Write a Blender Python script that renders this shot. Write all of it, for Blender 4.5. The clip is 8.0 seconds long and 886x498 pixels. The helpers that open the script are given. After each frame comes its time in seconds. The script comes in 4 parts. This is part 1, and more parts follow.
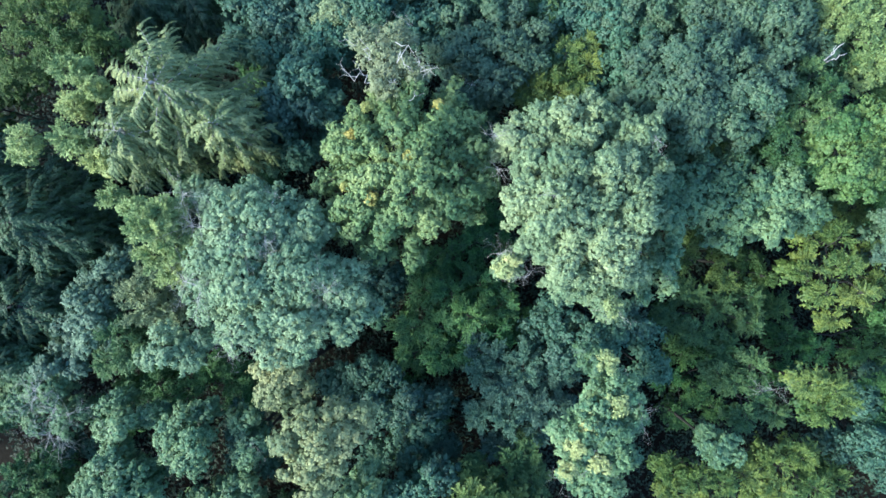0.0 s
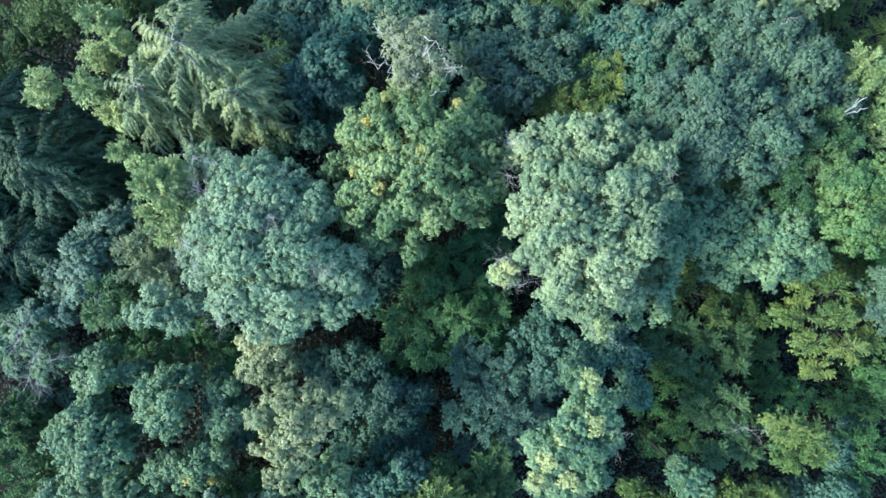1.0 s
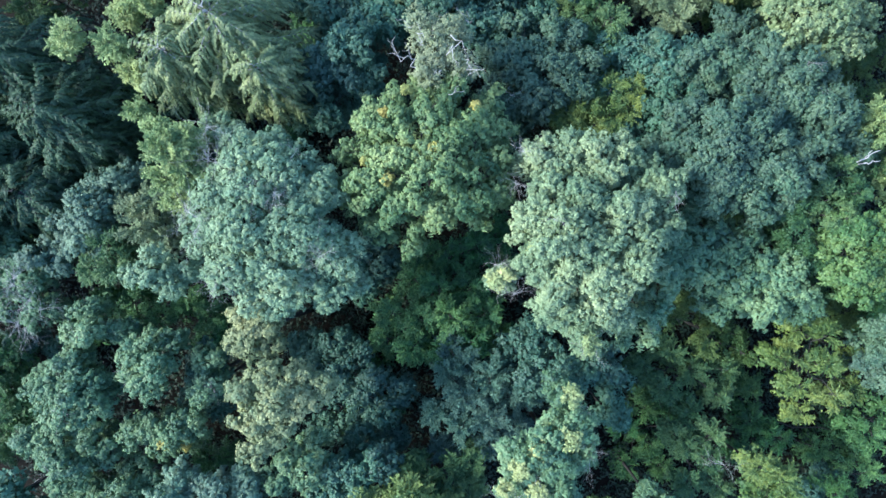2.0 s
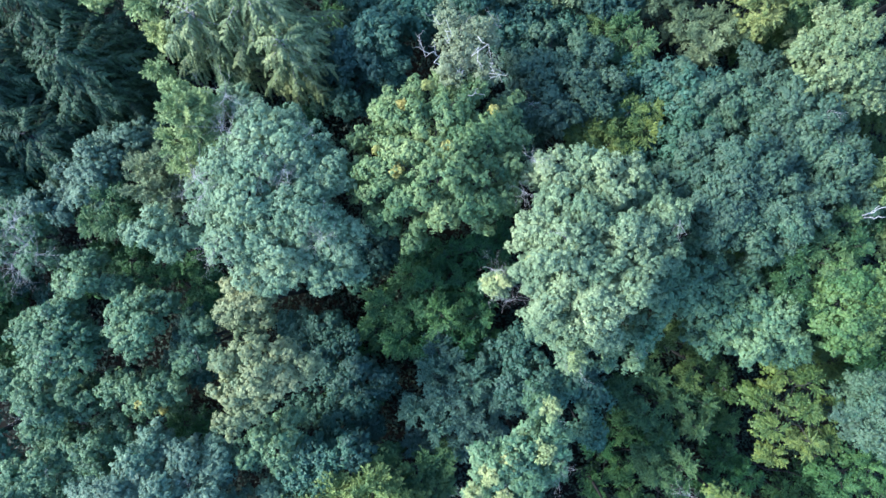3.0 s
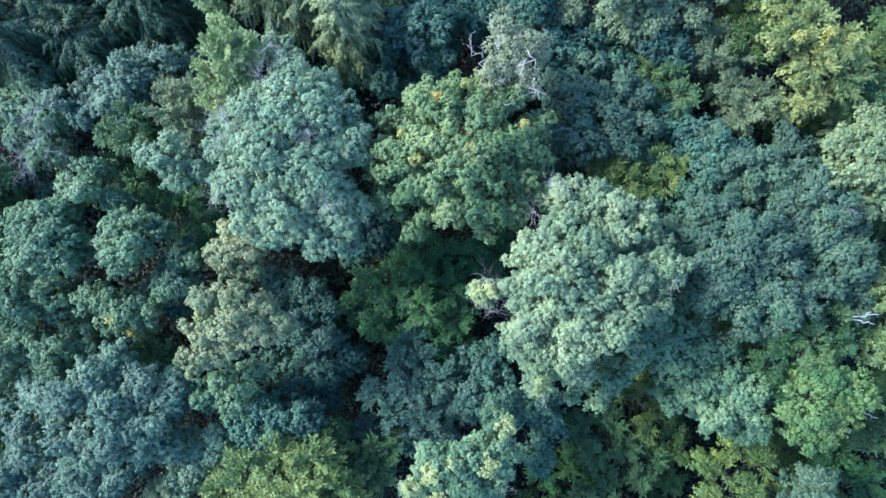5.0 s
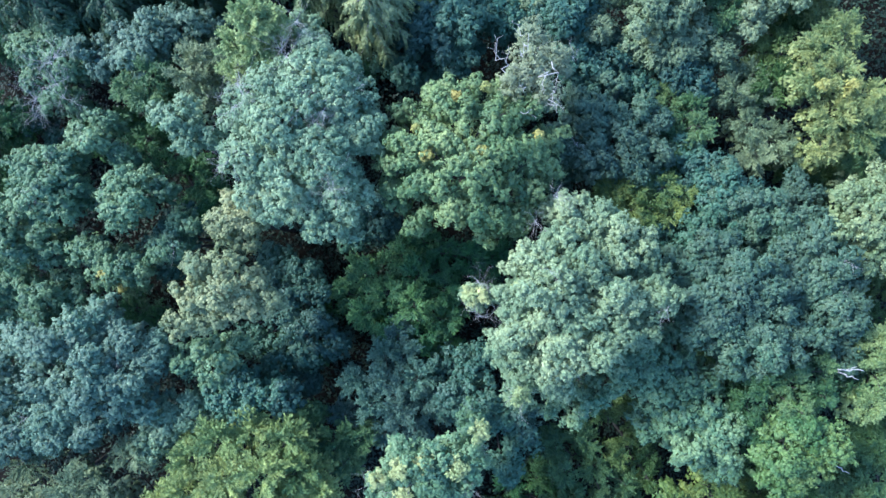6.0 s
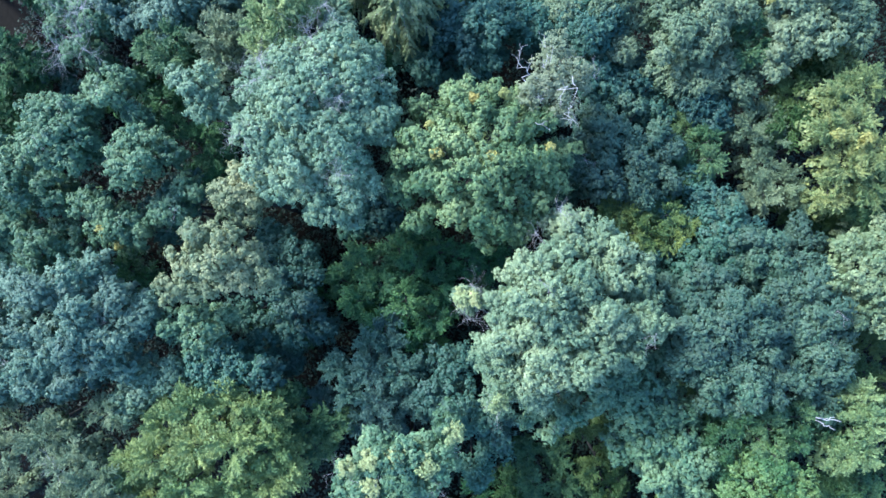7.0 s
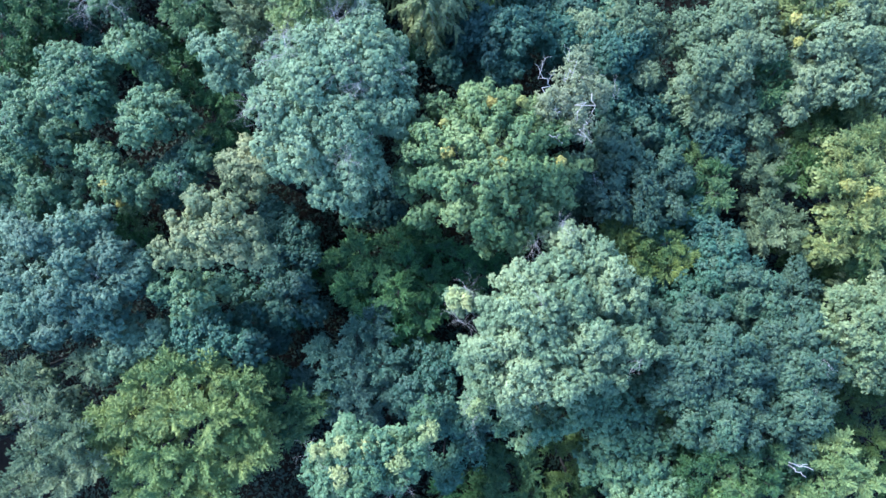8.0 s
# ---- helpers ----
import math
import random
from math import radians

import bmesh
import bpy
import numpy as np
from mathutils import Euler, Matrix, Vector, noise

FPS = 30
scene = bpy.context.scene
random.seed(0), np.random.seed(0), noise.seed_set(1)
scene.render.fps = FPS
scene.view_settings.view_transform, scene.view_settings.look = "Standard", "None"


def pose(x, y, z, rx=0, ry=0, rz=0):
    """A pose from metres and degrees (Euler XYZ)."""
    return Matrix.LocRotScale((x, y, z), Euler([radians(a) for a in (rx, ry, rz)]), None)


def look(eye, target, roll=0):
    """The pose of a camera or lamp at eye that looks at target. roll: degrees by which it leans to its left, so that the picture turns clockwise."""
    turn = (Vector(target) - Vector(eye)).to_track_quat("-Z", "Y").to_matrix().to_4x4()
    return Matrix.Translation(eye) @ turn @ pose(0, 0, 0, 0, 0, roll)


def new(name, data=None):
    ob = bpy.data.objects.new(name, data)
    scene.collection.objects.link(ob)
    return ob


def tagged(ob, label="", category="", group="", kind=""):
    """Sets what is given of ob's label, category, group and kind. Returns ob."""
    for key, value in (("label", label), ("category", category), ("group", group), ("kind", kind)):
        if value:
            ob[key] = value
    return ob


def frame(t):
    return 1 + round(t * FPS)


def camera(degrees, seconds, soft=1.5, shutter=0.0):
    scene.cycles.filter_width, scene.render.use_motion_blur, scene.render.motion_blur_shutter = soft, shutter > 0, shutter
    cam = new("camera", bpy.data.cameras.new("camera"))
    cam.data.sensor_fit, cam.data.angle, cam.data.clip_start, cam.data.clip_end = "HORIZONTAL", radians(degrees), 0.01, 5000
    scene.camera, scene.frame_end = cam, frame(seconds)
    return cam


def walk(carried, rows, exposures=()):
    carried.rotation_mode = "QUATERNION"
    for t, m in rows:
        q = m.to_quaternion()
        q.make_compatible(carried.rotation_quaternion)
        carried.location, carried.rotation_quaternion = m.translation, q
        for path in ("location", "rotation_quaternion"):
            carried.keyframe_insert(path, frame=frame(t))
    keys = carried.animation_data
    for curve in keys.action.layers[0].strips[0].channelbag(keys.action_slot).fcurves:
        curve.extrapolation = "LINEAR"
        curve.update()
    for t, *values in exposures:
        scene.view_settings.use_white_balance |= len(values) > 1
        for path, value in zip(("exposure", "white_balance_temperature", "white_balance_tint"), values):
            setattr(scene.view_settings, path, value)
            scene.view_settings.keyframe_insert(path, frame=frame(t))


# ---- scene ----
cam = camera(72.0, 8.0, soft=1.55)
# seconds, east, north, height, heading: a drone that looks straight down, turns on the spot and climbs a little
FLIGHT = [
    (0.0, 0.0, 0.0, 50.0, 0.0), (0.5, -0.02, -0.016, 50.02, 4.24), (1.0, -0.039, -0.03, 50.09, 7.71),
    (1.5, -0.051, -0.032, 50.18, 11.2), (3.0, -0.079, -0.065, 50.37, 22.38), (3.5, -0.078, -0.064, 50.45, 26.05),
    (4.0, -0.049, -0.072, 50.5, 29.76), (4.5, -0.047, -0.075, 50.54, 33.15), (6.0, -0.004, -0.025, 50.6, 44.42),
    (6.5, 0.001, 0.016, 50.63, 48.12), (7.0, 0.025, 0.044, 50.69, 51.8), (7.5, 0.042, 0.062, 50.72, 55.41),
    (8.0, 0.033, 0.089, 50.73, 59.18)]
walk(cam, [(t, pose(x, y, z, -0.58, 0.95, turn)) for t, x, y, z, turn in FLIGHT],
     [(0.0, 1.58, 5450, 3), (1.5, 1.58, 5300, 7), (4.5, 1.58, 5080, 11), (8.0, 1.58, 4900, 13)])

# ---- light: low soft sun from the west through haze, cool sky ----
SUN_AZIMUTH, SUN_ELEVATION = 254.0, 36.0
world = bpy.data.worlds.new("sky")
scene.world = world
world.use_nodes = True
sky = world.node_tree.nodes.new("ShaderNodeTexSky")
sky.sky_type, sky.sun_disc = "NISHITA", False
sky.sun_elevation, sky.sun_rotation = radians(SUN_ELEVATION), radians(SUN_AZIMUTH)
background = world.node_tree.nodes["Background"]
world.node_tree.links.new(sky.outputs[0], background.inputs[0])
background.inputs[1].default_value = 0.15
sun = new("sun", bpy.data.lights.new("sun", "SUN"))
sun.data.energy, sun.data.angle, sun.data.color = 2.7, radians(14), (1.0, 0.89, 0.68)
az, el = radians(SUN_AZIMUTH), radians(SUN_ELEVATION)
sun.matrix_world = look((60 * math.sin(az) * math.cos(el), 60 * math.cos(az) * math.cos(el), 60 * math.sin(el)), (0, 0, 0))


# ---- materials ----
def nodes_of(name):
    mat = bpy.data.materials.new(name)
    mat.use_nodes = True
    return mat, mat.node_tree.nodes, mat.node_tree.links, mat.node_tree.nodes["Principled BSDF"]


def leaf_material(name, base, other, rough=0.6, through_light=0.16, spread=0.24):
    """Leaves: two tones in patches, each leaf a little lighter or darker, some light let through."""
    mat, nodes, links, bsdf = nodes_of(name)
    geo = nodes.new("ShaderNodeNewGeometry")
    patch = nodes.new("ShaderNodeTexNoise")
    patch.inputs["Scale"].default_value, patch.inputs["Detail"].default_value = 0.55, 3
    links.new(geo.outputs["Position"], patch.inputs["Vector"])
    tuft = nodes.new("ShaderNodeTexNoise")
    tuft.inputs["Scale"].default_value, tuft.inputs["Detail"].default_value = 2.6, 1
    links.new(geo.outputs["Position"], tuft.inputs["Vector"])
    both = nodes.new("ShaderNodeMath")
    both.operation = "ADD"
    links.new(patch.outputs[0], both.inputs[0])
    links.new(tuft.outputs[0], both.inputs[1])
    step = nodes.new("ShaderNodeMapRange")
    step.inputs["From Min"].default_value, step.inputs["From Max"].default_value = 0.74, 1.26
    links.new(both.outputs[0], step.inputs[0])
    tone = nodes.new("ShaderNodeMix")
    tone.data_type = "RGBA"
    tone.inputs[6].default_value, tone.inputs[7].default_value = (*base, 1), (*other, 1)
    links.new(step.outputs[0], tone.inputs[0])
    single = nodes.new("ShaderNodeMapRange")
    single.inputs["To Min"].default_value, single.inputs["To Max"].default_value = 1 - spread, 1 + spread
    links.new(geo.outputs["Random Per Island"], single.inputs[0])
    hue = nodes.new("ShaderNodeHueSaturation")
    limb_tone = nodes.new("ShaderNodeMath")
    limb_tone.operation = "MULTIPLY"
    links.new(single.outputs[0], limb_tone.inputs[0])
    links.new(limb_tone.outputs[0], hue.inputs["Value"])
    own = nodes.new("ShaderNodeObjectInfo")
    shift = nodes.new("ShaderNodeMapRange")
    shift.inputs["To Min"].default_value, shift.inputs["To Max"].default_value = 0.48, 0.52
    links.new(own.outputs["Random"], shift.inputs[0])
    mix_tone = nodes.new("ShaderNodeMapRange")
    mix_tone.inputs["To Min"].default_value, mix_tone.inputs["To Max"].default_value = 1.2, 0.8
    links.new(own.outputs["Random"], mix_tone.inputs[0])
    links.new(mix_tone.outputs[0], limb_tone.inputs[1])
    links.new(shift.outputs[0], hue.inputs["Hue"])
    links.new(tone.outputs[2], hue.inputs["Color"])
    links.new(hue.outputs[0], bsdf.inputs["Base Color"])
    bsdf.inputs["Roughness"].default_value = rough
    bsdf.inputs["Specular IOR Level"].default_value = 0.4
    thin = nodes.new("ShaderNodeBsdfTranslucent")
    links.new(hue.outputs[0], thin.inputs["Color"])
    mix = nodes.new("ShaderNodeMixShader")
    mix.inputs[0].default_value = through_light
    links.new(bsdf.outputs[0], mix.inputs[1])
    links.new(thin.outputs[0], mix.inputs[2])
    links.new(mix.outputs[0], nodes["Material Output"].inputs["Surface"])
    return mat


def rough_material(name, base, other, scale, relief, rough=0.9):
    mat, nodes, links, bsdf = nodes_of(name)
    geo = nodes.new("ShaderNodeNewGeometry")
    grain = nodes.new("ShaderNodeTexNoise")
    grain.inputs["Scale"].default_value, grain.inputs["Detail"].default_value = scale, 8
    links.new(geo.outputs["Position"], grain.inputs["Vector"])
    tone = nodes.new("ShaderNodeMix")
    tone.data_type = "RGBA"
    tone.inputs[6].default_value, tone.inputs[7].default_value = (*base, 1), (*other, 1)
    links.new(grain.outputs[0], tone.inputs[0])
    links.new(tone.outputs[2], bsdf.inputs["Base Color"])
    bump = nodes.new("ShaderNodeBump")
    bump.inputs["Strength"].default_value, bump.inputs["Distance"].default_value = 0.8, relief
    links.new(grain.outputs[0], bump.inputs["Height"])
    links.new(bump.outputs[0], bsdf.inputs["Normal"])
    bsdf.inputs["Roughness"].default_value = rough
    bsdf.inputs["Specular IOR Level"].default_value = 0.1
    return mat


LEAF = {
    "ash": leaf_material("ash_leaves", (0.255, 0.35, 0.19), (0.135, 0.235, 0.14)),
    "pale_ash": leaf_material("pale_ash_leaves", (0.265, 0.345, 0.175), (0.145, 0.23, 0.125)),
    "maple": leaf_material("maple_leaves", (0.208, 0.29, 0.106), (0.088, 0.168, 0.074)),
    "alder": leaf_material("alder_leaves", (0.084, 0.165, 0.108), (0.04, 0.107, 0.077)),
    "aspen": leaf_material("aspen_leaves", (0.185, 0.285, 0.13), (0.075, 0.165, 0.095)),
    "elm": leaf_material("elm_leaves", (0.112, 0.182, 0.105), (0.056, 0.118, 0.074)),
    "grey_elm": leaf_material("grey_elm_leaves", (0.22, 0.285, 0.145), (0.115, 0.18, 0.095)),
    "gold_willow": leaf_material("golden_willow_leaves", (0.28, 0.36, 0.105), (0.125, 0.21, 0.075)),
    "sallow": leaf_material("sallow_leaves", (0.1, 0.185, 0.13), (0.05, 0.12, 0.09)),
    "oak": leaf_material("oak_leaves", (0.31, 0.335, 0.15), (0.14, 0.205, 0.105)),
    "lime": leaf_material("lime_leaves", (0.105, 0.19, 0.062), (0.044, 0.11, 0.048)),
    "gold_lime": leaf_material("golden_lime_leaves", (0.175, 0.245, 0.055), (0.06, 0.125, 0.042)),
    "willow": leaf_material("willow_leaves", (0.225, 0.282, 0.135), (0.12, 0.185, 0.1)),
    "hazel": leaf_material("hazel_leaves", (0.085, 0.20, 0.056), (0.036, 0.105, 0.044)),
    "thicket": leaf_material("thicket_leaves", (0.09, 0.15, 0.035), (0.05, 0.105, 0.03)),
    "poplar": leaf_material("poplar_leaves", (0.175, 0.262, 0.165), (0.066, 0.142, 0.098)),
    "birch": leaf_material("birch_leaves", (0.215, 0.255, 0.14), (0.14, 0.19, 0.105)),
    "fir": leaf_material("fir_needles", (0.26, 0.315, 0.135), (0.14, 0.20, 0.098)),
    "spruce": leaf_material("spruce_needles", (0.062, 0.118, 0.058), (0.042, 0.083, 0.046)),
    # green darkened well below the bushes, painting in the shade of the gaps
    "fern": leaf_material("shade_dark_fronds", (0.026, 0.058, 0.03), (0.016, 0.037, 0.022)),
    "young_lime": leaf_material("young_lime_leaves", (0.24, 0.3, 0.135), (0.125, 0.195, 0.09)),
    "yellow_lime": leaf_material("yellow_lime_leaves", (0.27, 0.31, 0.095), (0.11, 0.175, 0.06)),
    "pale_lime": leaf_material("pale_lime_leaves", (0.31, 0.385, 0.135), (0.17, 0.26, 0.1)),
    "bright_lime": leaf_material("bright_lime_leaves", (0.13, 0.215, 0.06), (0.07, 0.15, 0.05)),
    "tip": leaf_material("pale_tip_leaves", (0.36, 0.40, 0.16), (0.25, 0.32, 0.13)),
    "gold": leaf_material("golden_leaves", (0.40, 0.36, 0.09), (0.28, 0.30, 0.085)),
}
BARK = rough_material("bark", (0.035, 0.034, 0.032), (0.085, 0.083, 0.08), 9.0, 0.03)
PALE_BARK = rough_material("bleached_bark", (0.38, 0.37, 0.36), (0.55, 0.53, 0.51), 12.0, 0.01)
GREY_BARK = rough_material("grey_twigs", (0.34, 0.335, 0.33), (0.46, 0.45, 0.44), 12.0, 0.01)
# litter tones taken near black: the canopy's shade is in the colour
SHADED_SOIL = rough_material("shade_dark_litter", (0.006, 0.006, 0.005), (0.016, 0.014, 0.011), 3.0, 0.05)


# ---- building blocks ----
def mesh_of(name, verts, sizes, corners):
    """A mesh from vertex places, the number of corners of each face, and all corners in turn."""
    me = bpy.data.meshes.new(name)
    me.vertices.add(len(verts))
    me.vertices.foreach_set("co", np.ascontiguousarray(verts, dtype=np.float32).ravel())
    me.loops.add(len(corners))
    me.loops.foreach_set("vertex_index", np.ascontiguousarray(corners, dtype=np.int32))
    me.polygons.add(len(sizes))
    starts = np.concatenate(([0], np.cumsum(sizes)[:-1])).astype(np.int32)
    me.polygons.foreach_set("loop_start", starts)
    me.update(calc_edges=True)
    return me


def part(name, mesh, material, parent, label=""):
    ob = new(name, mesh)
    if not mesh.materials:
        mesh.materials.append(material)
    ob.parent = parent
    return tagged(ob, label)


def unit(v):
    return v / np.maximum(np.linalg.norm(v, axis=-1, keepdims=True), 1e-9)


def leaf_blades(places, facing, length, width, rng, along=None):
    """One pointed leaf for each place, broad at the stalk."""
    n = len(places)
    normal = unit(facing)
    if along is None:
        along = rng.normal(size=(n, 3))
        along[:, 2] -= 0.25
    along = unit(along - normal * np.sum(along * normal, axis=1, keepdims=True))
    across = np.cross(normal, along)
    size = rng.uniform(0.7, 1.35, (n, 1))
    l, w = length * size, width * size
    v = np.empty((n, 3, 3))
    v[:, 0] = places - along * l * 0.4 + across * w * 0.5
    v[:, 1] = places + along * l * 0.6 + across * w * rng.uniform(-0.3, 0.3, (n, 1))
    v[:, 2] = places - along * l * 0.4 - across * w * 0.5
    return v.reshape(-1, 3)


def leaf_mesh(name, verts):
    n = len(verts) // 3
    return mesh_of(name, verts, np.full(n, 3), np.arange(n * 3))


def tubes_mesh(name, stems, sides=5):
    """Tapered round stems, each a list of (x, y, z, radius), closed at its tip."""
    verts, corners, sizes, base = [], [], [], 0
    for stem in stems:
        p = np.array(stem, dtype=float)
        way = unit(np.gradient(p[:, :3], axis=0))
        help_axis = np.where(np.abs(way[:, 2:3]) > 0.9, np.array([[1.0, 0, 0]]), np.array([[0, 0, 1.0]]))
        u = unit(np.cross(way, help_axis))
        w = np.cross(way, u)
        a = np.arange(sides) * (2 * math.pi / sides)
        ring = (p[:, None, :3] + p[:, None, 3:4] * (np.cos(a)[None, :, None] * u[:, None] + np.sin(a)[None, :, None] * w[:, None]))
        verts.append(ring.reshape(-1, 3))
        for i in range(len(p) - 1):
            for k in range(sides):
                j = (k + 1) % sides
                corners += [base + i * sides + k, base + i * sides + j, base + (i + 1) * sides + j, base + (i + 1) * sides + k]
                sizes.append(4)
        corners += [base + (len(p) - 1) * sides + k for k in range(sides)]
        sizes.append(sides)
        base += len(p) * sides
    return mesh_of(name, np.concatenate(verts), sizes, corners)


def bent(a, b, r0, r1, rng, sway=0.1, steps=5, rise=0.0):
    """A stem from a to b that sways and first rises."""
    a, b = np.array(a, float), np.array(b, float)
    reach = np.linalg.norm(b - a)
    out = []
    for i in range(steps + 1):
        s = i / steps
        q = a + (b - a) * s + rng.normal(size=3) * sway * reach * 0.35 * math.sin(math.pi * s)
        q[2] += rise * reach * math.sin(math.pi * s)
        out.append((*q, r0 + (r1 - r0) * s))
    return out


def fork(a, way, length, radius, rng, depth, stems, bend=0.5):
    """A bare branch that forks into thinner ones."""
    a, way = np.array(a, float), unit(np.array(way, float))
    pts, q = [(*a, radius)], a
    steps = 4
    for i in range(steps):
        way = unit(way + rng.normal(size=3) * bend * 0.35)
        q = q + way * length / steps
        pts.append((*q, radius * (1 - 0.6 * (i + 1) / steps)))
        if depth > 0 and i > 0:
            fork(q, way + rng.normal(size=3) * 0.8, length * 0.55, radius * 0.5, rng, depth - 1, stems, bend)
    stems.append(pts)


# leaf length, leaf width, tuft radius, leaf cover, outward stretch of boughs, spray length of tufts, height of a bough mass
HABIT = {
    "ash": (0.14, 0.085, 0.2, 1, 0.9, 0.5, 0.9),
    "pale_ash": (0.14, 0.08, 0.17, 1, 0.9, 0.7, 0.9),
    "maple": (0.13, 0.095, 0.18, 1, 1.2, 0.3, 0.75),
    "alder": (0.19, 0.125, 0.22, 0.8, 0.75, 0.5, 0.9),
    "aspen": (0.16, 0.095, 0.2, 0.9, 0.9, 0.5, 0.95),
    "elm": (0.15, 0.085, 0.155, 0.9, 0.9, 0.9, 0.9),
    "grey_elm": (0.16, 0.08, 0.16, 0.9, 0.8, 0.8, 0.9),
    "gold_willow": (0.125, 0.05, 0.11, 0.7, 1.3, 3.2, 0.65),
    "sallow": (0.115, 0.055, 0.16, 0.95, 0.7, 1, 0.9),
    "oak": (0.13, 0.09, 0.19, 1, 0.5, 0.3, 0.95),
    "lime": (0.13, 0.062, 0.14, 0.75, 1.8, 1.9, 0.75),
    "gold_lime": (0.135, 0.06, 0.13, 0.8, 1.9, 2.4, 0.75),
    "willow": (0.125, 0.045, 0.16, 0.65, 0.9, 2, 0.9),
    "hazel": (0.13, 0.065, 0.15, 0.65, 1.8, 1.8, 0.65),
    "thicket": (0.13, 0.062, 0.14, 0.65, 1.8, 1.9, 0.7),
    "poplar": (0.17, 0.095, 0.2, 0.95, 0.4, 1, 1),
    "young_lime": (0.16, 0.11, 0.2, 0.95, 1, 1, 0.85),
    "yellow_lime": (0.135, 0.06, 0.13, 0.9, 1.6, 2.2, 0.8),
    "pale_lime": (0.12, 0.06, 0.19, 0.95, 1, 0.8, 0.85),
    "bright_lime": (0.15, 0.12, 0.2, 0.95, 1.1, 0.8, 0.85),
    "gold": (0.13, 0.11, 0.16, 0.8, 0.2, 0.5, 0.9),
    "birch": (0.11, 0.09, 0.24, 0.5, 0.4, 0.4, 0.9),
}
KIND_NAME = {"ash": "ash_tree", "pale_ash": "ash_tree", "maple": "maple_tree", "alder": "alder_tree", "oak": "oak_tree", "aspen": "aspen_tree", "elm": "elm_tree", "grey_elm": "elm_tree", "sallow": "willow_tree", "gold_willow": "willow_tree", "gold_lime": "lime_tree", "young_lime": "lime_tree", "bright_lime": "lime_tree", "pale_lime": "lime_tree", "yellow_lime": "lime_tree", "lime": "lime_tree",
             "willow": "willow_tree", "hazel": "hazel_bush", "thicket": "bush", "poplar": "poplar_tree", "birch": "birch_tree"}
FOREST = []
LEAFINESS = 0.5
# how many boughs a limb carries, against the usual number
BOUGHS = {"poplar": 0.5, "maple": 0.22, "elm": 0.55, "grey_elm": 0.55, "ash": 0.75, "pale_ash": 0.7, "oak": 0.6}
# how far the boughs of a limb stand apart
SPACED = {"maple": 1.0, "oak": 0.6, "aspen": 0.6, "ash": 0.4, "pale_ash": 0.3, "alder": 0.5, "poplar": 0.9, "elm": 0.8, "grey_elm": 0.7}
SHADE_HABIT = (0.24, 0.20, 0.34, 1.0, 0.3, 0.3, 0.9)


